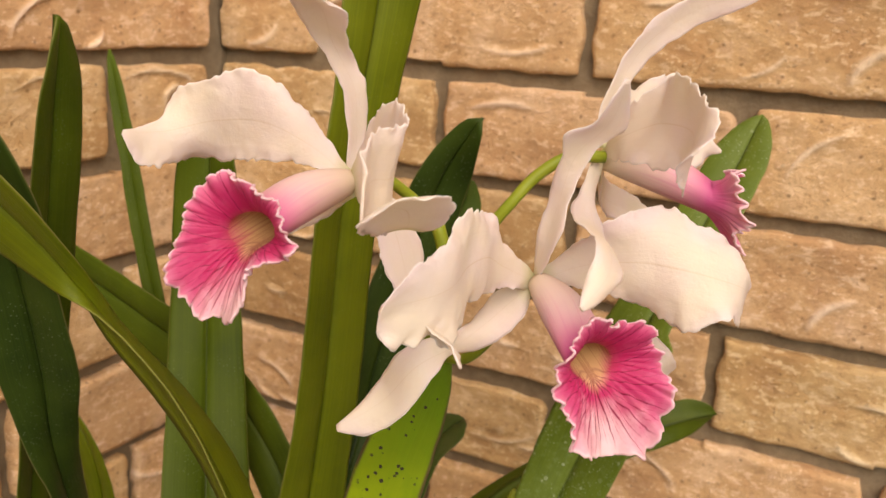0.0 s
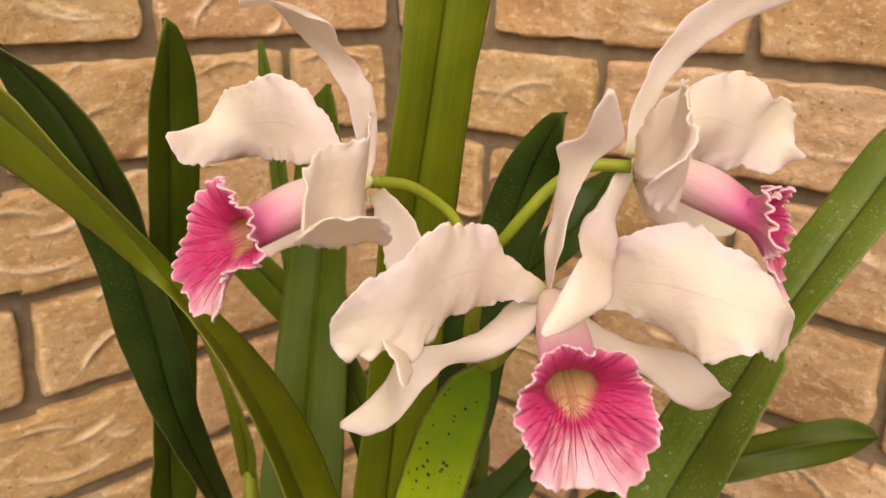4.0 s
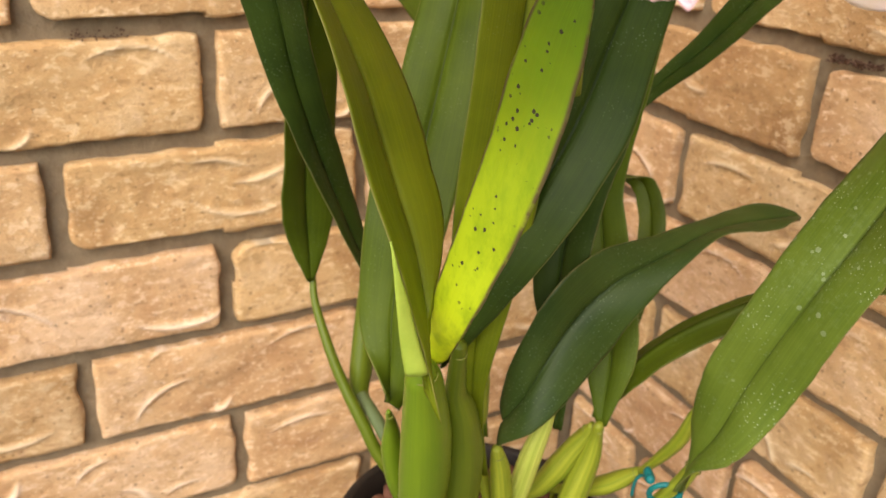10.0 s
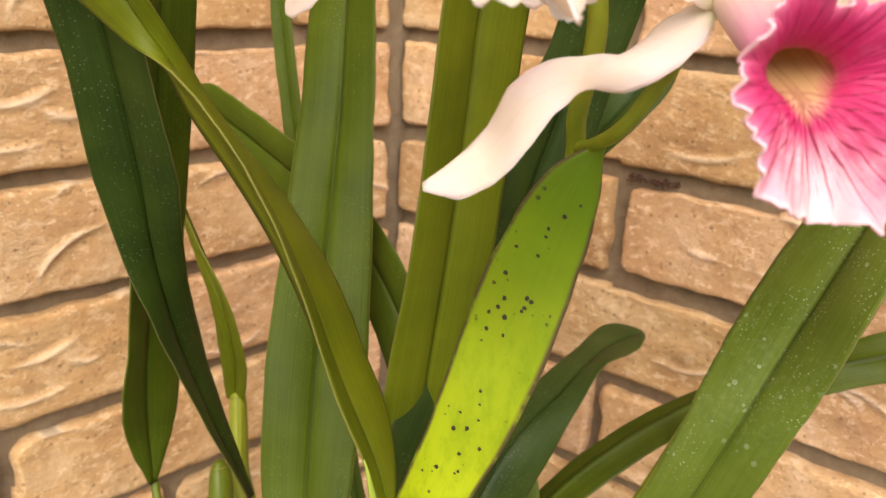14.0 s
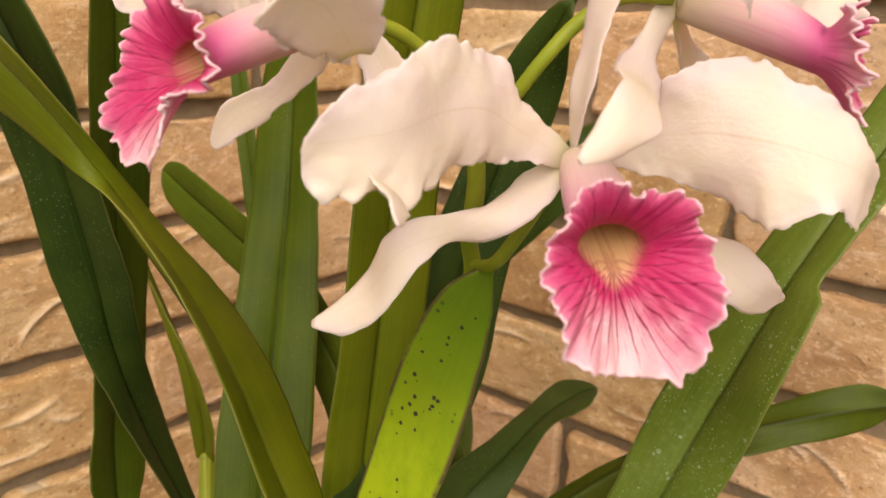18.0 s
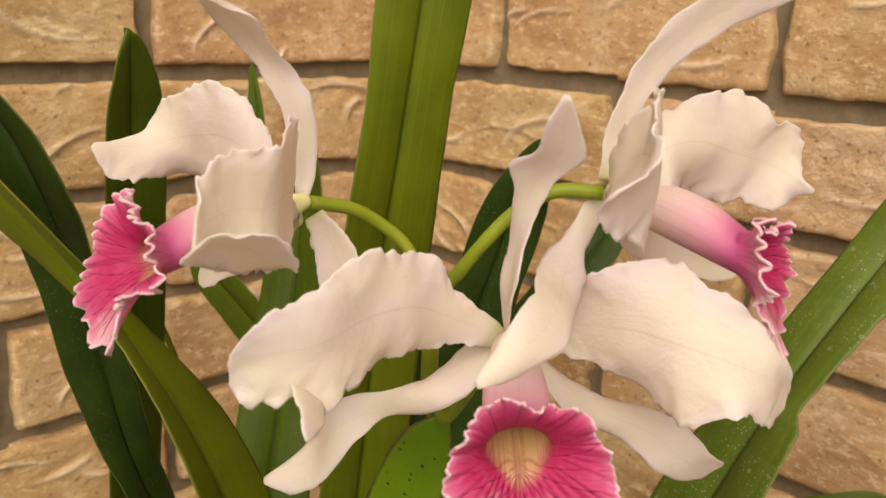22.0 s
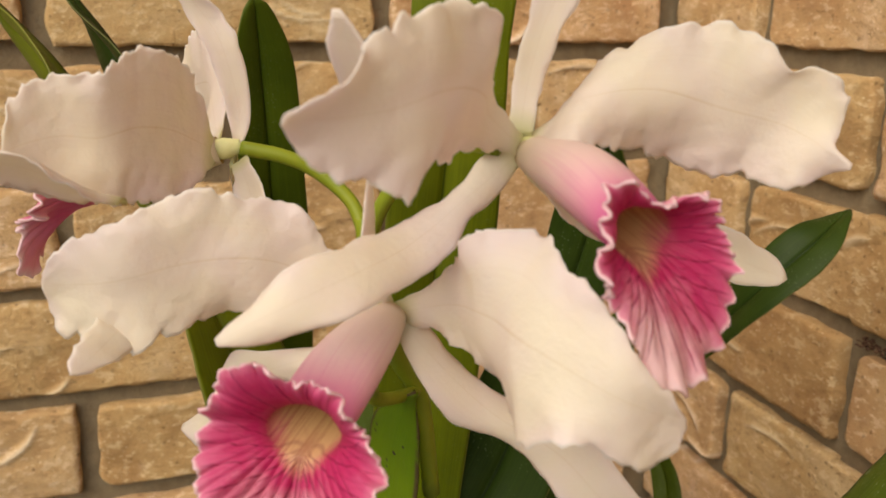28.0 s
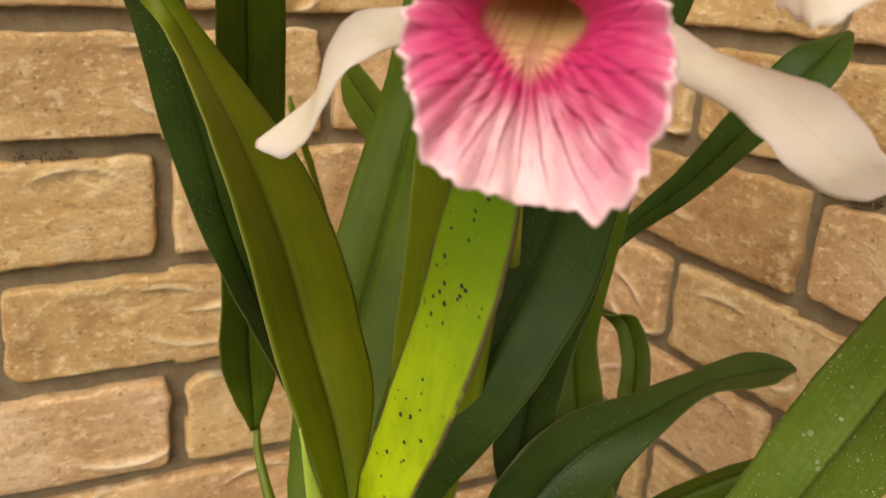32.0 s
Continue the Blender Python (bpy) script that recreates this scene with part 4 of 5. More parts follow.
# arching dark leaf at the front right
leaf([((-0.0609, 0.5886, 0.3869), (-0.0428, 0.5756, 0.3659)), ((-0.0502, 0.5879, 0.4185), (-0.0286, 0.5952, 0.3839)), ((-0.0394, 0.6017, 0.4605), (-0.0320, 0.6340, 0.4142)), ((-0.0448, 0.6343, 0.4754), (-0.0262, 0.6512, 0.4432)), ((-0.0519, 0.6779, 0.4742), (-0.0270, 0.6783, 0.4646)), ((-0.0614, 0.7267, 0.4737), (-0.0332, 0.7133, 0.4760)), ((-0.0739, 0.7767, 0.4703), (-0.0402, 0.7615, 0.4679)), ((-0.0720, 0.8149, 0.4641), (-0.0433, 0.7884, 0.4692))], LEAF_DUSK, "dusky green arching leaf", fold=-0.10, tip=0.16)
# large speckled leaf at the right
leaf([((0.0111, 0.6687, 0.3453), (0.0093, 0.6614, 0.3449)), ((0.0149, 0.6637, 0.3765), (0.0261, 0.6562, 0.3715)), ((0.0148, 0.6595, 0.4017), (0.0496, 0.6577, 0.3953)), ((0.0253, 0.6525, 0.4407), (0.0639, 0.6714, 0.4352)), ((0.0378, 0.6623, 0.4860), (0.0803, 0.6700, 0.4794)), ((0.0439, 0.6797, 0.5211), (0.0944, 0.6736, 0.5191)), ((0.0528, 0.7030, 0.5600), (0.1087, 0.6719, 0.5638)), ((0.0714, 0.7183, 0.6043), (0.1164, 0.6942, 0.6051)), ((0.0907, 0.7462, 0.6517), (0.1271, 0.7347, 0.6466)), ((0.1052, 0.7808, 0.6951), (0.1386, 0.7739, 0.6890)), ((0.1174, 0.7972, 0.7205), (0.1412, 0.7927, 0.7165))], LEAF_GREY, "large green leaf with pale water specks and a bitten edge", fold=-0.08, nu=150, bite=(0.685, 0.83, 0.38))
# long leaf reaching to the right behind it
leaf([((-0.0700, 0.6689, 0.3357), (-0.0633, 0.6620, 0.3324)), ((-0.0389, 0.6586, 0.3777), (-0.0557, 0.6646, 0.3822)), ((-0.0100, 0.6803, 0.4221), (-0.0319, 0.6980, 0.4281)), ((0.0255, 0.7373, 0.4574), (-0.0015, 0.7513, 0.4554)), ((0.0666, 0.7816, 0.4710), (0.0456, 0.7981, 0.4828)), ((0.1025, 0.8235, 0.4818), (0.0929, 0.8255, 0.5082)), ((0.1189, 0.8492, 0.4892), (0.1204, 0.8426, 0.5119))], LEAF_DEEP, "long green leaf reaching towards the wall", fold=-0.12, tip=0.14)
# narrow upright leaf, middle right
leaf(band([(-0.0381, 0.6445, 0.3627), (-0.0469, 0.6523, 0.4007), (-0.0636, 0.6601, 0.4280), (-0.0867, 0.6691, 0.4570), (-0.1015, 0.6756, 0.4833), (-0.1025, 0.6807, 0.5143), (-0.0999, 0.6855, 0.5432), (-0.0960, 0.6900, 0.5760), (-0.0925, 0.6940, 0.6020)], [0.006, 0.030, 0.034, 0.032, 0.028, 0.026, 0.024, 0.021, 0.014], (0.8, 0.55, 0.0)), LEAF_MID, "narrow upright green leaf", fold=-0.14)
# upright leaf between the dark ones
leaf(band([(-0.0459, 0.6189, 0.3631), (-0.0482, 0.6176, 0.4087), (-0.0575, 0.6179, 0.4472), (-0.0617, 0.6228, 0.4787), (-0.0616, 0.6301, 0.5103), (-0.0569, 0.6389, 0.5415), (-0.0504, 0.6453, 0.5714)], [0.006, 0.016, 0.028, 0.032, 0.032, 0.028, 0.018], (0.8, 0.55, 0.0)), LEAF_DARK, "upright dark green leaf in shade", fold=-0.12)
# short leaf to the left, behind
leaf(band([(-0.0444, 0.5688, 0.4297), (-0.0583, 0.5797, 0.5095), (-0.1146, 0.5907, 0.5607), (-0.1853, 0.5979, 0.5838), (-0.2359, 0.6004, 0.5991), (-0.2692, 0.6014, 0.6106)], [0.008, 0.030, 0.034, 0.032, 0.030, 0.024], (0.1, 0.2, 0.97)), LEAF_MID, "short green leaf bending sideways", fold=-0.10, tip=0.14)
# narrow leaf seen on edge
leaf(band([(-0.0833, 0.5923, 0.3402), (-0.1466, 0.6069, 0.4691), (-0.1946, 0.6212, 0.5884), (-0.2219, 0.6304, 0.6778), (-0.2365, 0.6337, 0.7355)], [0.005, 0.011, 0.012, 0.011, 0.007], (0.75, 0.6, 0.1)), LEAF_MID, "narrow green leaf", fold=-0.2, tip=0.12)
# narrow olive leaf on its sheath
leaf([((-0.2228, 0.5873, 0.4292), (-0.2113, 0.5932, 0.4272)), ((-0.2182, 0.5809, 0.4607), (-0.1995, 0.5862, 0.4604)), ((-0.2196, 0.5771, 0.4955), (-0.2020, 0.5772, 0.5012)), ((-0.2379, 0.5767, 0.5292), (-0.2254, 0.5730, 0.5346)), ((-0.2587, 0.5667, 0.5961), (-0.2549, 0.5588, 0.5964))], LEAF_OLIVE, "narrow olive leaf", fold=-0.12)
# small curled leaf low by the wall
leaf(band([(-0.0898, 0.6835, 0.3227), (-0.1247, 0.7339, 0.3783), (-0.1548, 0.7693, 0.4188), (-0.1726, 0.7724, 0.4484), (-0.1813, 0.7565, 0.4549)], [0.006, 0.016, 0.020, 0.018, 0.010], (0.7, 0.5, -0.2)), LEAF_DEEP, "small curled dark leaf", fold=-0.15)


def bulb(points, radii, material, label, flat=0.8):
    """A pseudobulb from its rounded top down to the bark, with a thin ring where the leaf sat."""
    p = [np.array(q, float) for q in points]
    up = unit(p[0] - p[1])
    r = radii[0]
    ob = tube("pseudobulb", [p[0] + up * r * 0.7, p[0] + up * r * 0.45] + p, [r * 0.25, r * 0.75] + list(radii), material, orchid, label, nu=34, nv=22, flat=flat)
    if max(radii) > 0.006:
        at = p[0] * 0.75 + p[1] * 0.25
        d = unit(p[0] - p[1])
        x = unit(np.cross(d, (0.31, 0.22, 0.92)))
        y = np.cross(d, x)
        k = radii[0] * 0.75 + radii[1] * 0.25
        turn = np.linspace(0, 2 * math.pi, 19)
        tube("node_ring", [at + (x * math.cos(a) + y * flat * math.sin(a)) * k for a in turn], [0.0004, 0.0004], RING, ob, "pale ring of a leaf scar", nu=36, nv=6)
    return ob


front_bulb = bulb([(-0.0053, 0.5103, 0.4558), (-0.0064, 0.5109, 0.4520), (-0.0080, 0.5124, 0.4452), (-0.0118, 0.5152, 0.4296), (-0.0158, 0.5180, 0.4115), (-0.0218, 0.5207, 0.3842), (-0.0270, 0.5221, 0.3580), (-0.0298, 0.5221, 0.3436), (-0.0396, 0.5576, 0.2402)], [0.0074, 0.0092, 0.0101, 0.0118, 0.0136, 0.0143, 0.0133, 0.0124, 0.0087], BULB, "plump green pseudobulb", 0.85)
bulb([(-0.0165, 0.5348, 0.4559), (-0.0217, 0.5369, 0.4384), (-0.0258, 0.5388, 0.4231), (-0.0278, 0.5435, 0.4076), (-0.0328, 0.5483, 0.3793), (-0.0389, 0.5509, 0.3473), (-0.0438, 0.5521, 0.3177), (-0.0488, 0.5831, 0.2408)], [0.0039, 0.0052, 0.0062, 0.0095, 0.0124, 0.0128, 0.0117, 0.0082], BULB_OLIVE, "plump olive green pseudobulb", 0.85)
bulb([(-0.0470, 0.5656, 0.4283), (-0.0568, 0.5717, 0.4150), (-0.0640, 0.5764, 0.3967), (-0.0681, 0.5790, 0.3722), (-0.0710, 0.5799, 0.3456), (-0.0601, 0.6016, 0.2412)], [0.0009, 0.0031, 0.0057, 0.0056, 0.0048, 0.0034], BULB_YELLOW, "short green shoot with a dry brown tip", 0.85)
bulb([(-0.0422, 0.5757, 0.3646), (-0.0445, 0.5800, 0.3480), (-0.0470, 0.5840, 0.3280), (-0.0490, 0.5890, 0.3000), (-0.0502, 0.6012, 0.2413)], [0.0035, 0.0066, 0.0074, 0.0066, 0.0040], BULB_YELLOW, "small yellow green pseudobulb", 0.85)
bulb([(-0.0414, 0.6100, 0.3910), (-0.0468, 0.6111, 0.3720), (-0.0506, 0.6052, 0.3455), (-0.0543, 0.6017, 0.3212), (-0.0575, 0.5970, 0.2960), (-0.0610, 0.5960, 0.2417)], [0.0022, 0.0050, 0.0076, 0.0078, 0.0070, 0.0040], SHEATH, "pale striped sheath of a pseudobulb", 0.85)
bulb([(-0.0432, 0.6419, 0.3596), (-0.0508, 0.6406, 0.3446), (-0.0578, 0.6332, 0.3237), (-0.0660, 0.6260, 0.3044), (-0.0744, 0.6202, 0.2868), (-0.0713, 0.6302, 0.2418)], [0.0031, 0.0071, 0.0094, 0.0078, 0.0053, 0.0037], BULB_YELLOW, "leaning yellow green pseudobulb", 0.85)
bulb([(-0.0379, 0.6425, 0.3634), (-0.0430, 0.6452, 0.3517), (-0.0459, 0.6451, 0.3345), (-0.0478, 0.6396, 0.3118), (-0.0490, 0.6321, 0.2878), (-0.0516, 0.6288, 0.2686), (-0.0468, 0.6395, 0.2374)], [0.0031, 0.0053, 0.0079, 0.0099, 0.0086, 0.0069, 0.0048], BULB_YELLOW, "yellow green pseudobulb with brown specks", 0.85)
bulb([(0.0189, 0.7205, 0.4634), (0.0073, 0.7031, 0.4234), (-0.0051, 0.6862, 0.3830), (-0.0122, 0.6840, 0.3595), (-0.0227, 0.6827, 0.3401), (-0.0350, 0.6776, 0.3191)], [0.0030, 0.0034, 0.0042, 0.0052, 0.0045, 0.0026], BULB_YELLOW, "bent yellow green shoot", 0.85)
bulb([(-0.0350, 0.6786, 0.3200), (-0.0430, 0.6735, 0.3107), (-0.0525, 0.6658, 0.3005), (-0.0641, 0.6568, 0.2911), (-0.0785, 0.6446, 0.2821), (-0.0784, 0.6597, 0.2515)], [0.0034, 0.0064, 0.0073, 0.0054, 0.0024, 0.0016], BULB_YELLOW, "bent yellow green pseudobulb", 0.85)
bulb([(0.0099, 0.6762, 0.3603), (0.0027, 0.6728, 0.3407), (-0.0058, 0.6687, 0.3215), (-0.0150, 0.6612, 0.2999), (-0.0234, 0.6522, 0.2769), (-0.0327, 0.6425, 0.2414)], [0.0044, 0.0056, 0.0068, 0.0088, 0.0090, 0.0063], BULB_YELLOW, "tied yellow green pseudobulb", 0.85)
bulb([(-0.0466, 0.5118, 0.4060), (-0.0559, 0.5172, 0.3908), (-0.0623, 0.5209, 0.3705), (-0.0646, 0.5255, 0.3455), (-0.0651, 0.5330, 0.3201), (-0.0556, 0.5582, 0.2400)], [0.0014, 0.0036, 0.0069, 0.0072, 0.0058, 0.0040], BULB, "slim green pseudobulb", 0.85)
bulb([(-0.1895, 0.5595, 0.4080), (-0.1885, 0.5590, 0.4040), (-0.1855, 0.5572, 0.3940), (-0.1805, 0.5525, 0.3720), (-0.1740, 0.5470, 0.3480), (-0.1690, 0.5440, 0.3330), (-0.1560, 0.5460, 0.3250)], [0.0045, 0.0066, 0.0078, 0.0083, 0.0084, 0.0066, 0.0040], BULB_OLIVE, "striped olive green pseudobulb in its sheath", 0.85)
bulb([(-0.1640, 0.5440, 0.3330), (-0.1411, 0.5488, 0.3194), (-0.1257, 0.5587, 0.2914), (-0.1103, 0.5727, 0.2614), (-0.0958, 0.5828, 0.2264)], [0.0042, 0.0050, 0.0047, 0.0044, 0.0035], HUSK_GREEN, "grey green dry sheath", 0.85)
bulb([(-0.2170, 0.5917, 0.4310), (-0.2160, 0.5912, 0.4270), (-0.2111, 0.5874, 0.4087), (-0.2048, 0.5826, 0.3860), (-0.1941, 0.5817, 0.3636), (-0.1746, 0.5810, 0.3245), (-0.1330, 0.5850, 0.2404)], [0.0048, 0.0058, 0.0064, 0.0072, 0.0070, 0.0060, 0.0040], BULB_YELLOW, "slim pseudobulb in a striped yellow green sheath", 0.85)
bulb([(-0.2016, 0.5241, 0.4170), (-0.1985, 0.5235, 0.4080), (-0.1925, 0.5224, 0.3960), (-0.1776, 0.5251, 0.3712), (-0.1640, 0.5300, 0.3480), (-0.1490, 0.5380, 0.3230), (-0.1360, 0.5480, 0.2960), (-0.1071, 0.5807, 0.2414)], [0.0017, 0.0022, 0.0026, 0.0033, 0.0037, 0.0042, 0.0044, 0.0030], BULB_OLIVE, "thin green stalk", 1.00)
blade("husk", [((-0.0298, 0.5099, 0.3671), (-0.0200, 0.5165, 0.3709), (-0.0178, 0.5274, 0.3650)), ((-0.0274, 0.5091, 0.3642), (-0.0173, 0.5161, 0.3680), (-0.0146, 0.5274, 0.3621)), ((-0.0242, 0.5078, 0.3605), (-0.0142, 0.5148, 0.3643), (-0.0186, 0.5305, 0.3507)), ((-0.0263, 0.5092, 0.3462), (-0.0160, 0.5166, 0.3501), (-0.0127, 0.5282, 0.3442)), ((-0.0189, 0.5060, 0.3383), (-0.0087, 0.5133, 0.3423), (-0.0054, 0.5248, 0.3365))], HUSK, front_bulb, "torn dry papery husk", nu=26, nv=20, thick=0.0006, ruffle=0.0010, ragged=0.0016, waves=5)

# ---- tie ----
tie = thing("plant_tie", (-0.0084, 0.6642, 0.3334), "teal plastic plant tie knotted round a stalk", "plant tie")
ring = [(0.0034 + 0.0085 * math.cos(a), 0.6616 + 0.0085 * math.sin(a), 0.3384 + 0.0025 * math.sin(a + 1)) for a in np.linspace(0, 6.28, 14)]
tube("loop", ring, [0.0017, 0.0017], TIE, tie, nu=40, nv=8)
tube("knot", [(-0.0087, 0.6611, 0.3393), (-0.0125, 0.6643, 0.3363), (-0.0174, 0.6665, 0.3373), (-0.0202, 0.6707, 0.3343)], [0.0026, 0.0032, 0.0026, 0.0014], TIE, tie, nu=14, nv=8)
tube("end", [(-0.0145, 0.6643, 0.3363), (-0.0214, 0.6647, 0.3312), (-0.0242, 0.6640, 0.3231), (-0.0240, 0.6632, 0.3151)], [0.0011, 0.0009], TIE, tie, nu=14, nv=6)

# ---- flower stems ----
tube("flower_stem", [(0.0374, 0.5467, 0.5883), (0.0454, 0.5406, 0.6286), (0.0499, 0.5331, 0.6436), (0.0593, 0.5244, 0.6636), (0.0609, 0.5210, 0.6786), (0.0567, 0.5208, 0.6927)], [0.0030, 0.0030, 0.0026], STEM, orchid, "light green flower stem")
tube("pedicel", [(0.0578, 0.5208, 0.6887), (0.0526, 0.5177, 0.6977), (0.0482, 0.5095, 0.7054), (0.0469, 0.5003, 0.7103), (0.0445, 0.4881, 0.7130)], [0.0020, 0.0022], STEM, orchid)
tube("pedicel", [(0.0599, 0.5210, 0.6806), (0.0746, 0.5185, 0.6908), (0.0843, 0.5201, 0.7030), (0.0913, 0.5258, 0.7134), (0.1003, 0.5326, 0.7207), (0.1105, 0.5415, 0.7210)], [0.0020, 0.0022], STEM, orchid)
tube("pedicel", [(0.0463, 0.5395, 0.6325), (0.0579, 0.5311, 0.6365), (0.0733, 0.5194, 0.6444), (0.0849, 0.5168, 0.6586), (0.0927, 0.5194, 0.6749)], [0.0020, 0.0022], STEM, orchid)

# ---- the three flowers ----


def flower(at, label):
    return thing("orchid_flower", at, label, "flower", "flowers of the orchid")


def petal(name, rows, f, seed, ruffle=0.0008, ragged=0.0006, waves=2.6, tip=0.12, label="", **more):
    return blade(name, rows, PETAL, f, label, nu=110, nv=34, thick=0.0009, ruffle=ruffle, ragged=ragged, waves=waves, seed=seed, tip=tip, uneven=0.0011, pitch=75.0, **more)


def sepal(points, widths, side, f, seed, fold=-0.10, tip=0.1, **more):
    return blade("sepal", band(points, widths, (0, 0, 1), side), PETAL, f, nu=48, nv=16, thick=0.0011, fold=fold, ruffle=0.0004, ragged=0.0003, waves=1.6, seed=seed, tip=tip, uneven=0.0005, **more)


def leaflet(rows, f, seed, **more):
    """A sepal through rows of its two edges."""
    return blade("sepal", rows, PETAL, f, nu=48, nv=16, thick=0.0011, ruffle=0.0003, ragged=0.0003, waves=1.6, seed=seed, uneven=0.0005, **more)


def column(f, base, ahead):
    base, ahead = np.array(base), unit(np.array(ahead))
    tube("column", [base - ahead * 0.004, base, base + ahead * 0.004, base + ahead * 0.009], [0.002, 0.0031, 0.0030, 0.0016], COLUMN, f, nu=16, nv=14)


# middle flower
f2 = flower((0.0975, 0.5182, 0.6789), "open white orchid flower with a magenta veined lip")
side_petal = petal("petal", [((0.0964, 0.5200, 0.6809), (0.0964, 0.5200, 0.6749)), ((0.0940, 0.5151, 0.6856), (0.0939, 0.5139, 0.6764)), ((0.0914, 0.5103, 0.6902), (0.0920, 0.5077, 0.6780)), ((0.0894, 0.5051, 0.6946), (0.0902, 0.5014, 0.6786)), ((0.0893, 0.5018, 0.7007), (0.0898, 0.4947, 0.6789)), ((0.0889, 0.4976, 0.7060), (0.0899, 0.4881, 0.6794)), ((0.0891, 0.4908, 0.7073), (0.0903, 0.4814, 0.6797)), ((0.0892, 0.4838, 0.7087), (0.0910, 0.4748, 0.6793)), ((0.0893, 0.4768, 0.7102), (0.0922, 0.4683, 0.6783)), ((0.0908, 0.4700, 0.7097), (0.0942, 0.4626, 0.6759)), ((0.0925, 0.4635, 0.7072), (0.0948, 0.4570, 0.6738)), ((0.0926, 0.4571, 0.7047), (0.0918, 0.4529, 0.6776)), ((0.0916, 0.4509, 0.7025), (0.0888, 0.4473, 0.6761)), ((0.0892, 0.4455, 0.6994), (0.0855, 0.4423, 0.6760)), ((0.0870, 0.4414, 0.6954), (0.0816, 0.4403, 0.6807)), ((0.0839, 0.4390, 0.6900), (0.0829, 0.4388, 0.6870))], f2, 1, mid=[(0.0964, 0.5200, 0.6779), (0.0908, 0.5047, 0.6860), (0.0910, 0.4884, 0.6933), (0.0931, 0.4705, 0.6938), (0.0929, 0.4535, 0.6908), (0.0834, 0.4389, 0.6885)], tip=0)
blade("petal_tooth", [((0.0844, 0.4531, 0.6815), (0.0838, 0.4637, 0.6768)), ((0.0989, 0.4477, 0.6802), (0.0973, 0.4563, 0.6743)), ((0.1049, 0.4445, 0.6753), (0.1051, 0.4470, 0.6729))], PETAL, side_petal, nu=20, nv=12, thick=0.0009, fold=-0.03, tip=0.25, ruffle=0.0004, ragged=0.0004, waves=1.5)
petal("petal", [((0.0964, 0.5200, 0.6809), (0.0964, 0.5200, 0.6749)), ((0.1001, 0.5253, 0.6845), (0.1017, 0.5245, 0.6755)), ((0.1044, 0.5292, 0.6890), (0.1075, 0.5284, 0.6761)), ((0.1095, 0.5312, 0.6940), (0.1139, 0.5310, 0.6752)), ((0.1154, 0.5322, 0.6984), (0.1205, 0.5333, 0.6742)), ((0.1208, 0.5311, 0.7034), (0.1271, 0.5346, 0.6722)), ((0.1271, 0.5333, 0.7063), (0.1337, 0.5358, 0.6702)), ((0.1313, 0.5390, 0.7079), (0.1402, 0.5355, 0.6678)), ((0.1364, 0.5435, 0.7059), (0.1467, 0.5342, 0.6656)), ((0.1431, 0.5434, 0.7028), (0.1526, 0.5343, 0.6687)), ((0.1494, 0.5454, 0.7001), (0.1584, 0.5360, 0.6716)), ((0.1543, 0.5482, 0.6961), (0.1616, 0.5418, 0.6717)), ((0.1597, 0.5499, 0.6913), (0.1622, 0.5477, 0.6680)), ((0.1630, 0.5528, 0.6854), (0.1620, 0.5539, 0.6652)), ((0.1633, 0.5579, 0.6801), (0.1604, 0.5605, 0.6670)), ((0.1614, 0.5623, 0.6749), (0.1609, 0.5628, 0.6723))], f2, 2, mid=[(0.0964, 0.5200, 0.6779), (0.1109, 0.5300, 0.6843), (0.1293, 0.5322, 0.6881), (0.1473, 0.5368, 0.6864), (0.1608, 0.5469, 0.6815), (0.1611, 0.5626, 0.6736)], tip=0)
leaflet([((0.0964, 0.5200, 0.6804), (0.0964, 0.5200, 0.6754)), ((0.0971, 0.5165, 0.6892), (0.1006, 0.5158, 0.6835)), ((0.0985, 0.5142, 0.6982), (0.1048, 0.5115, 0.6914)), ((0.1007, 0.5135, 0.7073), (0.1078, 0.5095, 0.7002)), ((0.1031, 0.5123, 0.7163), (0.1098, 0.5106, 0.7099)), ((0.1060, 0.5095, 0.7248), (0.1126, 0.5122, 0.7193)), ((0.1085, 0.5051, 0.7328), (0.1171, 0.5124, 0.7282)), ((0.1169, 0.5041, 0.7363), (0.1245, 0.5133, 0.7344)), ((0.1224, 0.5011, 0.7433), (0.1269, 0.5088, 0.7430)), ((0.1265, 0.5015, 0.7508), (0.1274, 0.5030, 0.7507))], f2, 3, mid=[(0.0964, 0.5200, 0.6779), (0.1014, 0.5143, 0.6929), (0.1058, 0.5125, 0.7089), (0.1101, 0.5112, 0.7251), (0.1205, 0.5089, 0.7368), (0.1269, 0.5023, 0.7507)])
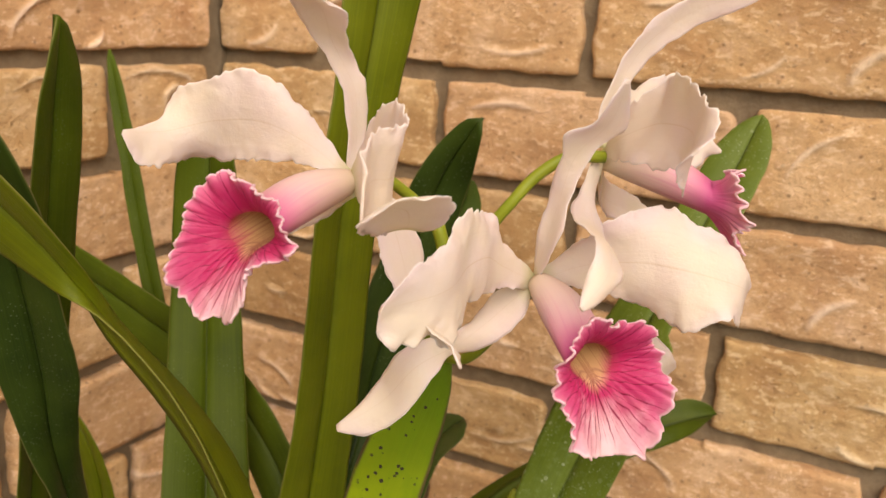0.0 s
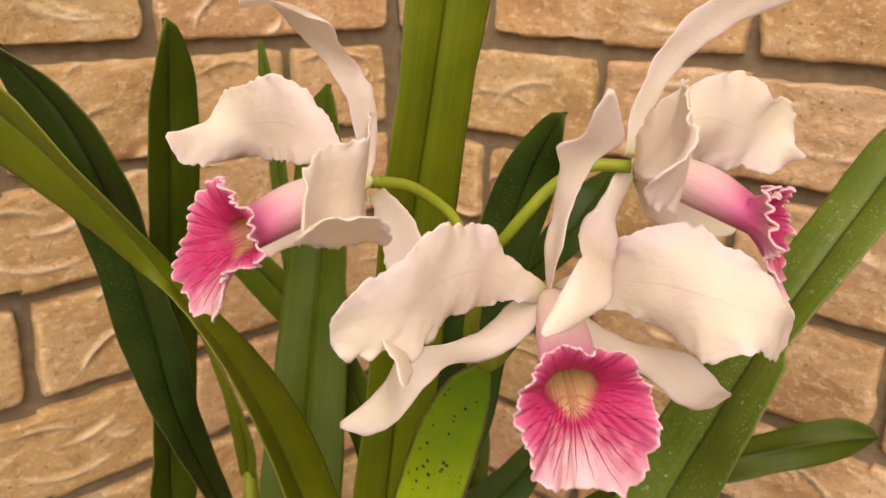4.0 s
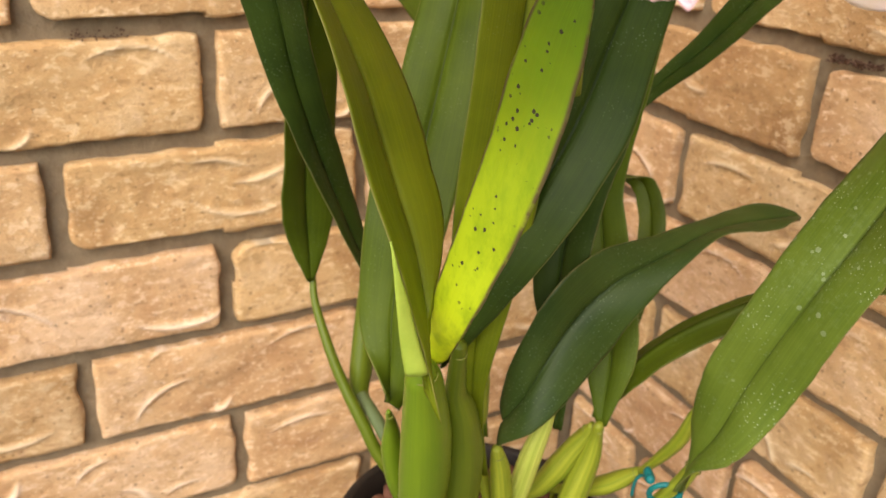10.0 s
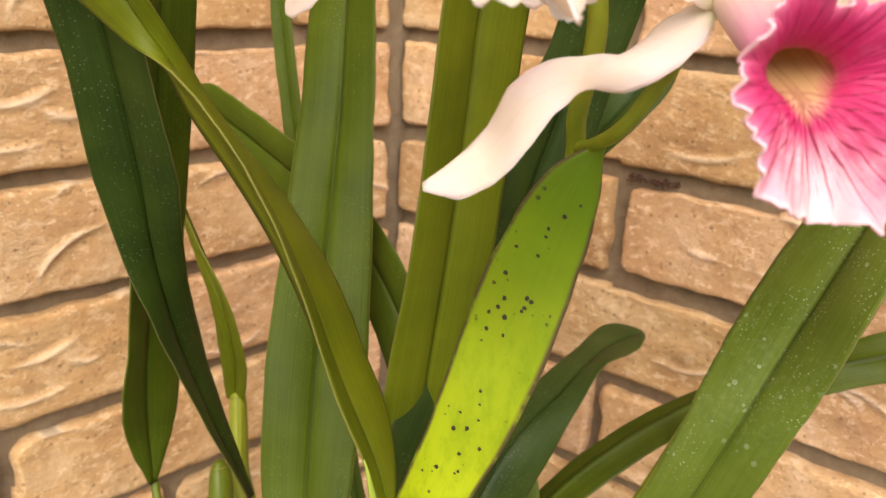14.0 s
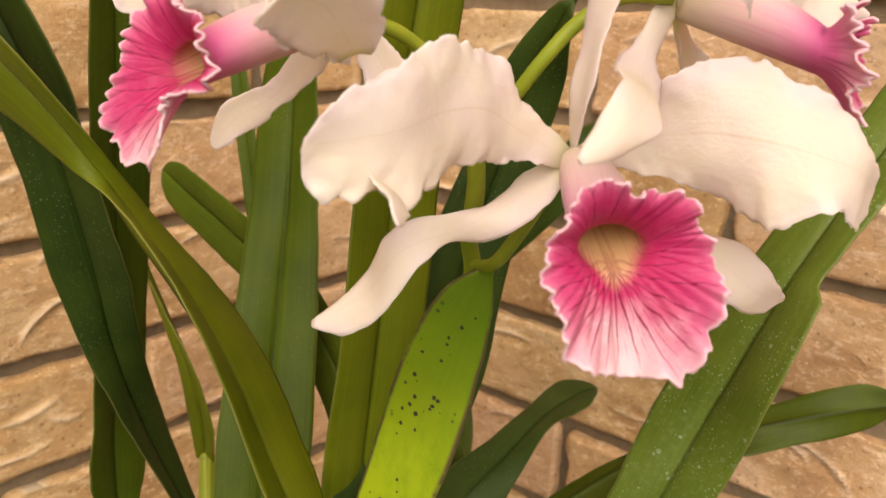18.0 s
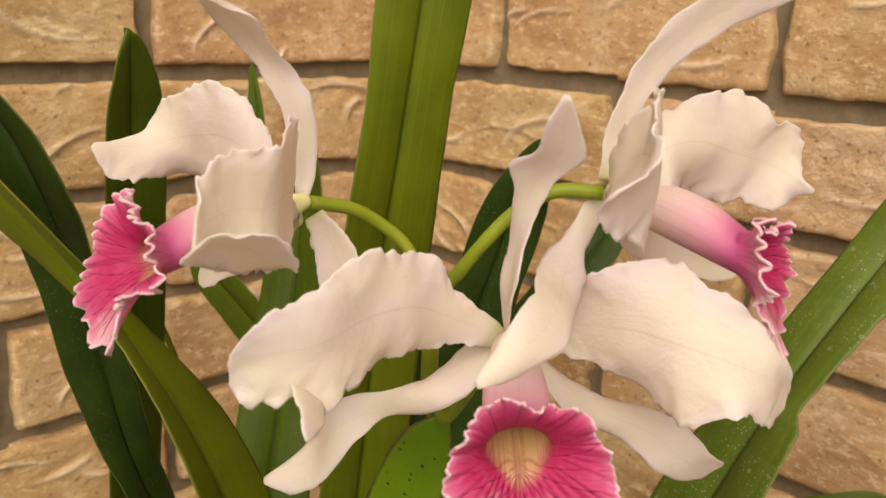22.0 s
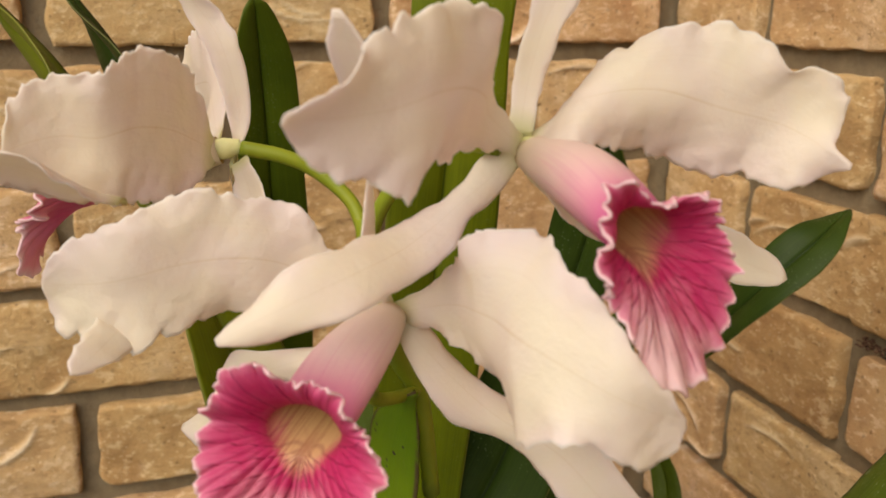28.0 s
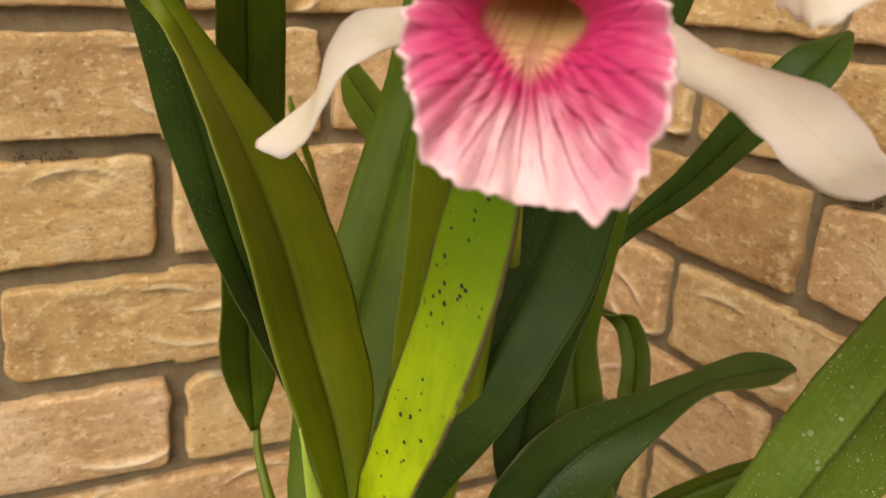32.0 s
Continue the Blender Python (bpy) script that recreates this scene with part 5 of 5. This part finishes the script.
leaflet([((0.0964, 0.5200, 0.6804), (0.0964, 0.5200, 0.6754)), ((0.0868, 0.5174, 0.6751), (0.0970, 0.5113, 0.6686)), ((0.0814, 0.5119, 0.6689), (0.0928, 0.5049, 0.6614)), ((0.0804, 0.5015, 0.6649), (0.0846, 0.4997, 0.6568)), ((0.0807, 0.4903, 0.6651), (0.0801, 0.4899, 0.6568)), ((0.0735, 0.4824, 0.6635), (0.0798, 0.4796, 0.6531)), ((0.0652, 0.4804, 0.6571), (0.0759, 0.4745, 0.6445)), ((0.0597, 0.4809, 0.6473), (0.0689, 0.4728, 0.6361)), ((0.0553, 0.4746, 0.6393), (0.0600, 0.4704, 0.6301)), ((0.0506, 0.4668, 0.6329), (0.0515, 0.4660, 0.6311))], f2, 4, mid=[(0.0964, 0.5200, 0.6779), (0.0877, 0.5081, 0.6669), (0.0819, 0.4925, 0.6610), (0.0743, 0.4781, 0.6557), (0.0634, 0.4752, 0.6416), (0.0511, 0.4664, 0.6320)])
leaflet([((0.0964, 0.5200, 0.6804), (0.0964, 0.5200, 0.6754)), ((0.0986, 0.5281, 0.6748), (0.1056, 0.5212, 0.6700)), ((0.1042, 0.5329, 0.6684), (0.1134, 0.5238, 0.6636)), ((0.1105, 0.5383, 0.6627), (0.1153, 0.5304, 0.6554)), ((0.1149, 0.5464, 0.6588), (0.1158, 0.5402, 0.6510)), ((0.1201, 0.5545, 0.6560), (0.1212, 0.5472, 0.6464)), ((0.1280, 0.5604, 0.6543), (0.1278, 0.5519, 0.6395)), ((0.1354, 0.5639, 0.6484), (0.1308, 0.5604, 0.6337)), ((0.1386, 0.5694, 0.6409), (0.1334, 0.5703, 0.6304)), ((0.1373, 0.5791, 0.6351), (0.1363, 0.5793, 0.6330))], f2, 5, mid=[(0.0964, 0.5200, 0.6779), (0.1086, 0.5281, 0.6678), (0.1155, 0.5398, 0.6569), (0.1252, 0.5524, 0.6499), (0.1347, 0.5630, 0.6397), (0.1368, 0.5792, 0.6341)])
lip(f2, (0.0985, 0.5190, 0.6785), (0.1268, 0.4931, 0.6651), (0.514, 0.857, -0.035), (0.811, -0.473, 0.344), [5.1, 6.5, 8.2, 6.8, 10.4, 14.4, 19.4, 27.6, 23.1, 23.3, 16.6, 13.3, 10.2, 8.7, 10.2, 9.3], [10.9, 15.2, 11.0, 10.5, 2.5, 8.7, 7.5, 15.5], seed=11)
column(f2, (0.1004, 0.5172, 0.6789), (0.8, -0.6, -0.1))

# left flower
f1 = flower((0.0434, 0.4860, 0.7129), "white orchid flower with a magenta lip, turned aside")
petal("petal", [((0.0442, 0.4821, 0.7155), (0.0442, 0.4821, 0.7095)), ((0.0384, 0.4841, 0.7197), (0.0384, 0.4800, 0.7132)), ((0.0327, 0.4856, 0.7243), (0.0321, 0.4786, 0.7158)), ((0.0267, 0.4873, 0.7284), (0.0250, 0.4791, 0.7162)), ((0.0208, 0.4875, 0.7328), (0.0179, 0.4799, 0.7160)), ((0.0158, 0.4864, 0.7382), (0.0108, 0.4809, 0.7152)), ((0.0108, 0.4836, 0.7427), (0.0038, 0.4822, 0.7143)), ((0.0045, 0.4806, 0.7452), (-0.0032, 0.4835, 0.7134)), ((-0.0026, 0.4785, 0.7451), (-0.0102, 0.4844, 0.7123)), ((-0.0087, 0.4775, 0.7418), (-0.0171, 0.4831, 0.7114)), ((-0.0158, 0.4764, 0.7399), (-0.0217, 0.4777, 0.7113)), ((-0.0227, 0.4747, 0.7380), (-0.0234, 0.4708, 0.7117)), ((-0.0261, 0.4718, 0.7322), (-0.0230, 0.4637, 0.7117)), ((-0.0260, 0.4679, 0.7261), (-0.0227, 0.4570, 0.7118)), ((-0.0277, 0.4610, 0.7243), (-0.0239, 0.4532, 0.7174)), ((-0.0260, 0.4528, 0.7246), (-0.0253, 0.4513, 0.7232))], f1, 6, mid=[(0.0442, 0.4821, 0.7125), (0.0277, 0.4824, 0.7220), (0.0095, 0.4816, 0.7280), (-0.0092, 0.4791, 0.7272), (-0.0232, 0.4687, 0.7229), (-0.0257, 0.4521, 0.7239)], tip=0)
twisted = petal("petal", [((0.0460, 0.4810, 0.7170), (0.0470, 0.4810, 0.7090)), ((0.0530, 0.4780, 0.7300), (0.0560, 0.4745, 0.7040)), ((0.0610, 0.4735, 0.7390), (0.0655, 0.4660, 0.7035)), ((0.0700, 0.4662, 0.7420), (0.0715, 0.4600, 0.7040)), ((0.0768, 0.4615, 0.7402), (0.0735, 0.4560, 0.7045)), ((0.0790, 0.4550, 0.7368), (0.0745, 0.4515, 0.7058)), ((0.0776, 0.4458, 0.7366), (0.0760, 0.4450, 0.7075)), ((0.0786, 0.4375, 0.7325), (0.0780, 0.4380, 0.7092)), ((0.0796, 0.4345, 0.7265), (0.0802, 0.4320, 0.7120))], f1, 7, tip=0, fold=0.02)
blade("petal_fold", [((0.0725, 0.4585, 0.7043), (0.0845, 0.4572, 0.7066)), ((0.0750, 0.4480, 0.7062), (0.0960, 0.4500, 0.7125)), ((0.0775, 0.4390, 0.7088), (0.1025, 0.4407, 0.7212)), ((0.0800, 0.4330, 0.7115), (0.0950, 0.4330, 0.7225)), ((0.0812, 0.4292, 0.7128), (0.0835, 0.4290, 0.7145))], PETAL, twisted, nu=40, nv=18, thick=0.0009, fold=-0.10, ruffle=0.0006, ragged=0.0005, waves=2.0, uneven=0.0006)
leaflet([((0.0378, 0.4868, 0.7081), (0.0433, 0.4848, 0.7079)), ((0.0408, 0.4852, 0.7227), (0.0427, 0.4918, 0.7217)), ((0.0418, 0.4813, 0.7380), (0.0453, 0.4887, 0.7422)), ((0.0413, 0.4774, 0.7463), (0.0432, 0.4842, 0.7513)), ((0.0365, 0.4721, 0.7566), (0.0462, 0.4755, 0.7581)), ((0.0368, 0.4636, 0.7639), (0.0517, 0.4668, 0.7653)), ((0.0368, 0.4560, 0.7704), (0.0495, 0.4588, 0.7677)), ((0.0499, 0.4339, 0.7699), (0.0569, 0.4377, 0.7747))], f1, 8, fold=-0.10, tip=0.1)
sepal([(0.0434, 0.4851, 0.7099), (0.0258, 0.4866, 0.7007), (0.0023, 0.4914, 0.6884), (-0.0194, 0.4900, 0.6782), (-0.0321, 0.4895, 0.6680)], [0.006, 0.012, 0.010, 0.013, 0.006], (0.45, -0.8, 0.3), f1, 9)
sepal([(0.0475, 0.4871, 0.7099), (0.0556, 0.4891, 0.7000), (0.0618, 0.4882, 0.6869), (0.0668, 0.4854, 0.6748)], [0.006, 0.012, 0.014, 0.006], (0.7, -0.65, 0.1), f1, 10)
lip(f1, (0.0440, 0.4821, 0.7125), (0.0353, 0.4439, 0.7022), (0.975, 0.099, 0.200), (0.086, -0.994, 0.073), [11.3, 9.5, 9.8, 9.4, 9.7, 12.5, 7.1, 8.7, 18.6, 19.8, 19.1, 18.9, 12.0, 10.9, 11.6, 13.3], [6.2, 10.7, 10.4, 11.9, 15.6, 11.7, 8.7, 6.0], seed=12)
column(f1, (0.0433, 0.4841, 0.7129), (0.0, -1, -0.1))

# right flower
f3 = flower((0.1077, 0.5497, 0.7190), "white orchid flower with a magenta lip, above the others")
petal("petal", [((0.1083, 0.5484, 0.7228), (0.1083, 0.5484, 0.7168)), ((0.1061, 0.5554, 0.7254), (0.1147, 0.5481, 0.7191)), ((0.1042, 0.5614, 0.7299), (0.1208, 0.5488, 0.7219)), ((0.1053, 0.5660, 0.7360), (0.1251, 0.5527, 0.7236)), ((0.1086, 0.5695, 0.7421), (0.1223, 0.5587, 0.7225)), ((0.1129, 0.5750, 0.7456), (0.1189, 0.5644, 0.7214)), ((0.1159, 0.5819, 0.7472), (0.1158, 0.5702, 0.7203)), ((0.1185, 0.5892, 0.7482), (0.1134, 0.5764, 0.7193)), ((0.1225, 0.5954, 0.7477), (0.1124, 0.5827, 0.7172)), ((0.1266, 0.6002, 0.7432), (0.1157, 0.5878, 0.7146)), ((0.1287, 0.6053, 0.7385), (0.1198, 0.5926, 0.7128)), ((0.1288, 0.6130, 0.7377), (0.1215, 0.5989, 0.7139)), ((0.1292, 0.6192, 0.7332), (0.1266, 0.6028, 0.7122)), ((0.1302, 0.6178, 0.7269), (0.1317, 0.6067, 0.7120)), ((0.1336, 0.6135, 0.7217), (0.1322, 0.6128, 0.7146)), ((0.1376, 0.6156, 0.7182), (0.1373, 0.6154, 0.7168))], f3, 13, mid=[(0.1083, 0.5484, 0.7198), (0.1155, 0.5591, 0.7312), (0.1178, 0.5757, 0.7338), (0.1219, 0.5912, 0.7298), (0.1271, 0.6060, 0.7253), (0.1375, 0.6155, 0.7175)], tip=0)
petal("petal", [((0.1083, 0.5484, 0.7228), (0.1083, 0.5484, 0.7168)), ((0.1110, 0.5439, 0.7272), (0.1108, 0.5437, 0.7193)), ((0.1136, 0.5398, 0.7319), (0.1140, 0.5392, 0.7207)), ((0.1169, 0.5368, 0.7371), (0.1178, 0.5347, 0.7213)), ((0.1212, 0.5346, 0.7418), (0.1218, 0.5304, 0.7219)), ((0.1265, 0.5337, 0.7460), (0.1262, 0.5266, 0.7222)), ((0.1316, 0.5333, 0.7504), (0.1306, 0.5227, 0.7226)), ((0.1334, 0.5269, 0.7519), (0.1354, 0.5195, 0.7228)), ((0.1369, 0.5215, 0.7523), (0.1407, 0.5171, 0.7228)), ((0.1414, 0.5166, 0.7513), (0.1444, 0.5150, 0.7198)), ((0.1442, 0.5114, 0.7501), (0.1457, 0.5114, 0.7172)), ((0.1477, 0.5083, 0.7482), (0.1456, 0.5065, 0.7200)), ((0.1503, 0.5031, 0.7459), (0.1455, 0.5013, 0.7220)), ((0.1535, 0.4994, 0.7417), (0.1453, 0.4957, 0.7236)), ((0.1546, 0.4945, 0.7371), (0.1465, 0.4915, 0.7274)), ((0.1522, 0.4892, 0.7344), (0.1506, 0.4886, 0.7325))], f3, 14, mid=[(0.1083, 0.5484, 0.7198), (0.1168, 0.5371, 0.7284), (0.1299, 0.5299, 0.7352), (0.1416, 0.5189, 0.7367), (0.1483, 0.5048, 0.7338), (0.1514, 0.4889, 0.7334)], tip=0)
sepal([(0.1077, 0.5476, 0.7231), (0.1076, 0.5494, 0.7352), (0.1113, 0.5512, 0.7474), (0.1172, 0.5539, 0.7586), (0.1251, 0.5566, 0.7668), (0.1370, 0.5593, 0.7740), (0.1538, 0.5619, 0.7783)], [0.006, 0.0065, 0.008, 0.010, 0.011, 0.010, 0.004], (0.85, -0.5, 0.1), f3, 15)
leaflet([((0.1083, 0.5484, 0.7223), (0.1083, 0.5484, 0.7173)), ((0.1069, 0.5396, 0.7185), (0.1083, 0.5424, 0.7094)), ((0.1062, 0.5326, 0.7114), (0.1110, 0.5346, 0.7044)), ((0.1061, 0.5241, 0.7058), (0.1163, 0.5285, 0.6987)), ((0.1103, 0.5153, 0.7030), (0.1205, 0.5207, 0.6946)), ((0.1168, 0.5074, 0.7025), (0.1252, 0.5123, 0.6933)), ((0.1230, 0.4993, 0.7030), (0.1308, 0.5045, 0.6912)), ((0.1263, 0.4908, 0.7005), (0.1319, 0.4949, 0.6894)), ((0.1255, 0.4836, 0.6933), (0.1301, 0.4856, 0.6865)), ((0.1271, 0.4762, 0.6876), (0.1281, 0.4766, 0.6863))], f3, 16, mid=[(0.1083, 0.5484, 0.7198), (0.1091, 0.5347, 0.7093), (0.1150, 0.5208, 0.7012), (0.1247, 0.5069, 0.6986), (0.1300, 0.4916, 0.6947), (0.1276, 0.4764, 0.6870)])
sepal([(0.1069, 0.5518, 0.7161), (0.1036, 0.5685, 0.7034), (0.1014, 0.5891, 0.6958), (0.1051, 0.6075, 0.6892), (0.1116, 0.6237, 0.6826)], [0.007, 0.012, 0.014, 0.014, 0.006], (0.9, -0.35, 0.3), f3, 17)
lip(f3, (0.1087, 0.5497, 0.7191), (0.1444, 0.5592, 0.7085), (-0.271, 0.947, -0.170), (0.962, 0.264, -0.064), [2.2, 5.5, 5.8, 6.1, 7.7, 11.4, 18.4, 23.0, 21.2, 14.0, 10.8, 12.1, 9.1, 10.5, 9.7, 2.4], [7.8, 8.6, 9.2, 11.8, 15.4, 10.6, 9.6, 4.9], seed=18)
column(f3, (0.1107, 0.5497, 0.7201), (1, 0.1, -0.15))

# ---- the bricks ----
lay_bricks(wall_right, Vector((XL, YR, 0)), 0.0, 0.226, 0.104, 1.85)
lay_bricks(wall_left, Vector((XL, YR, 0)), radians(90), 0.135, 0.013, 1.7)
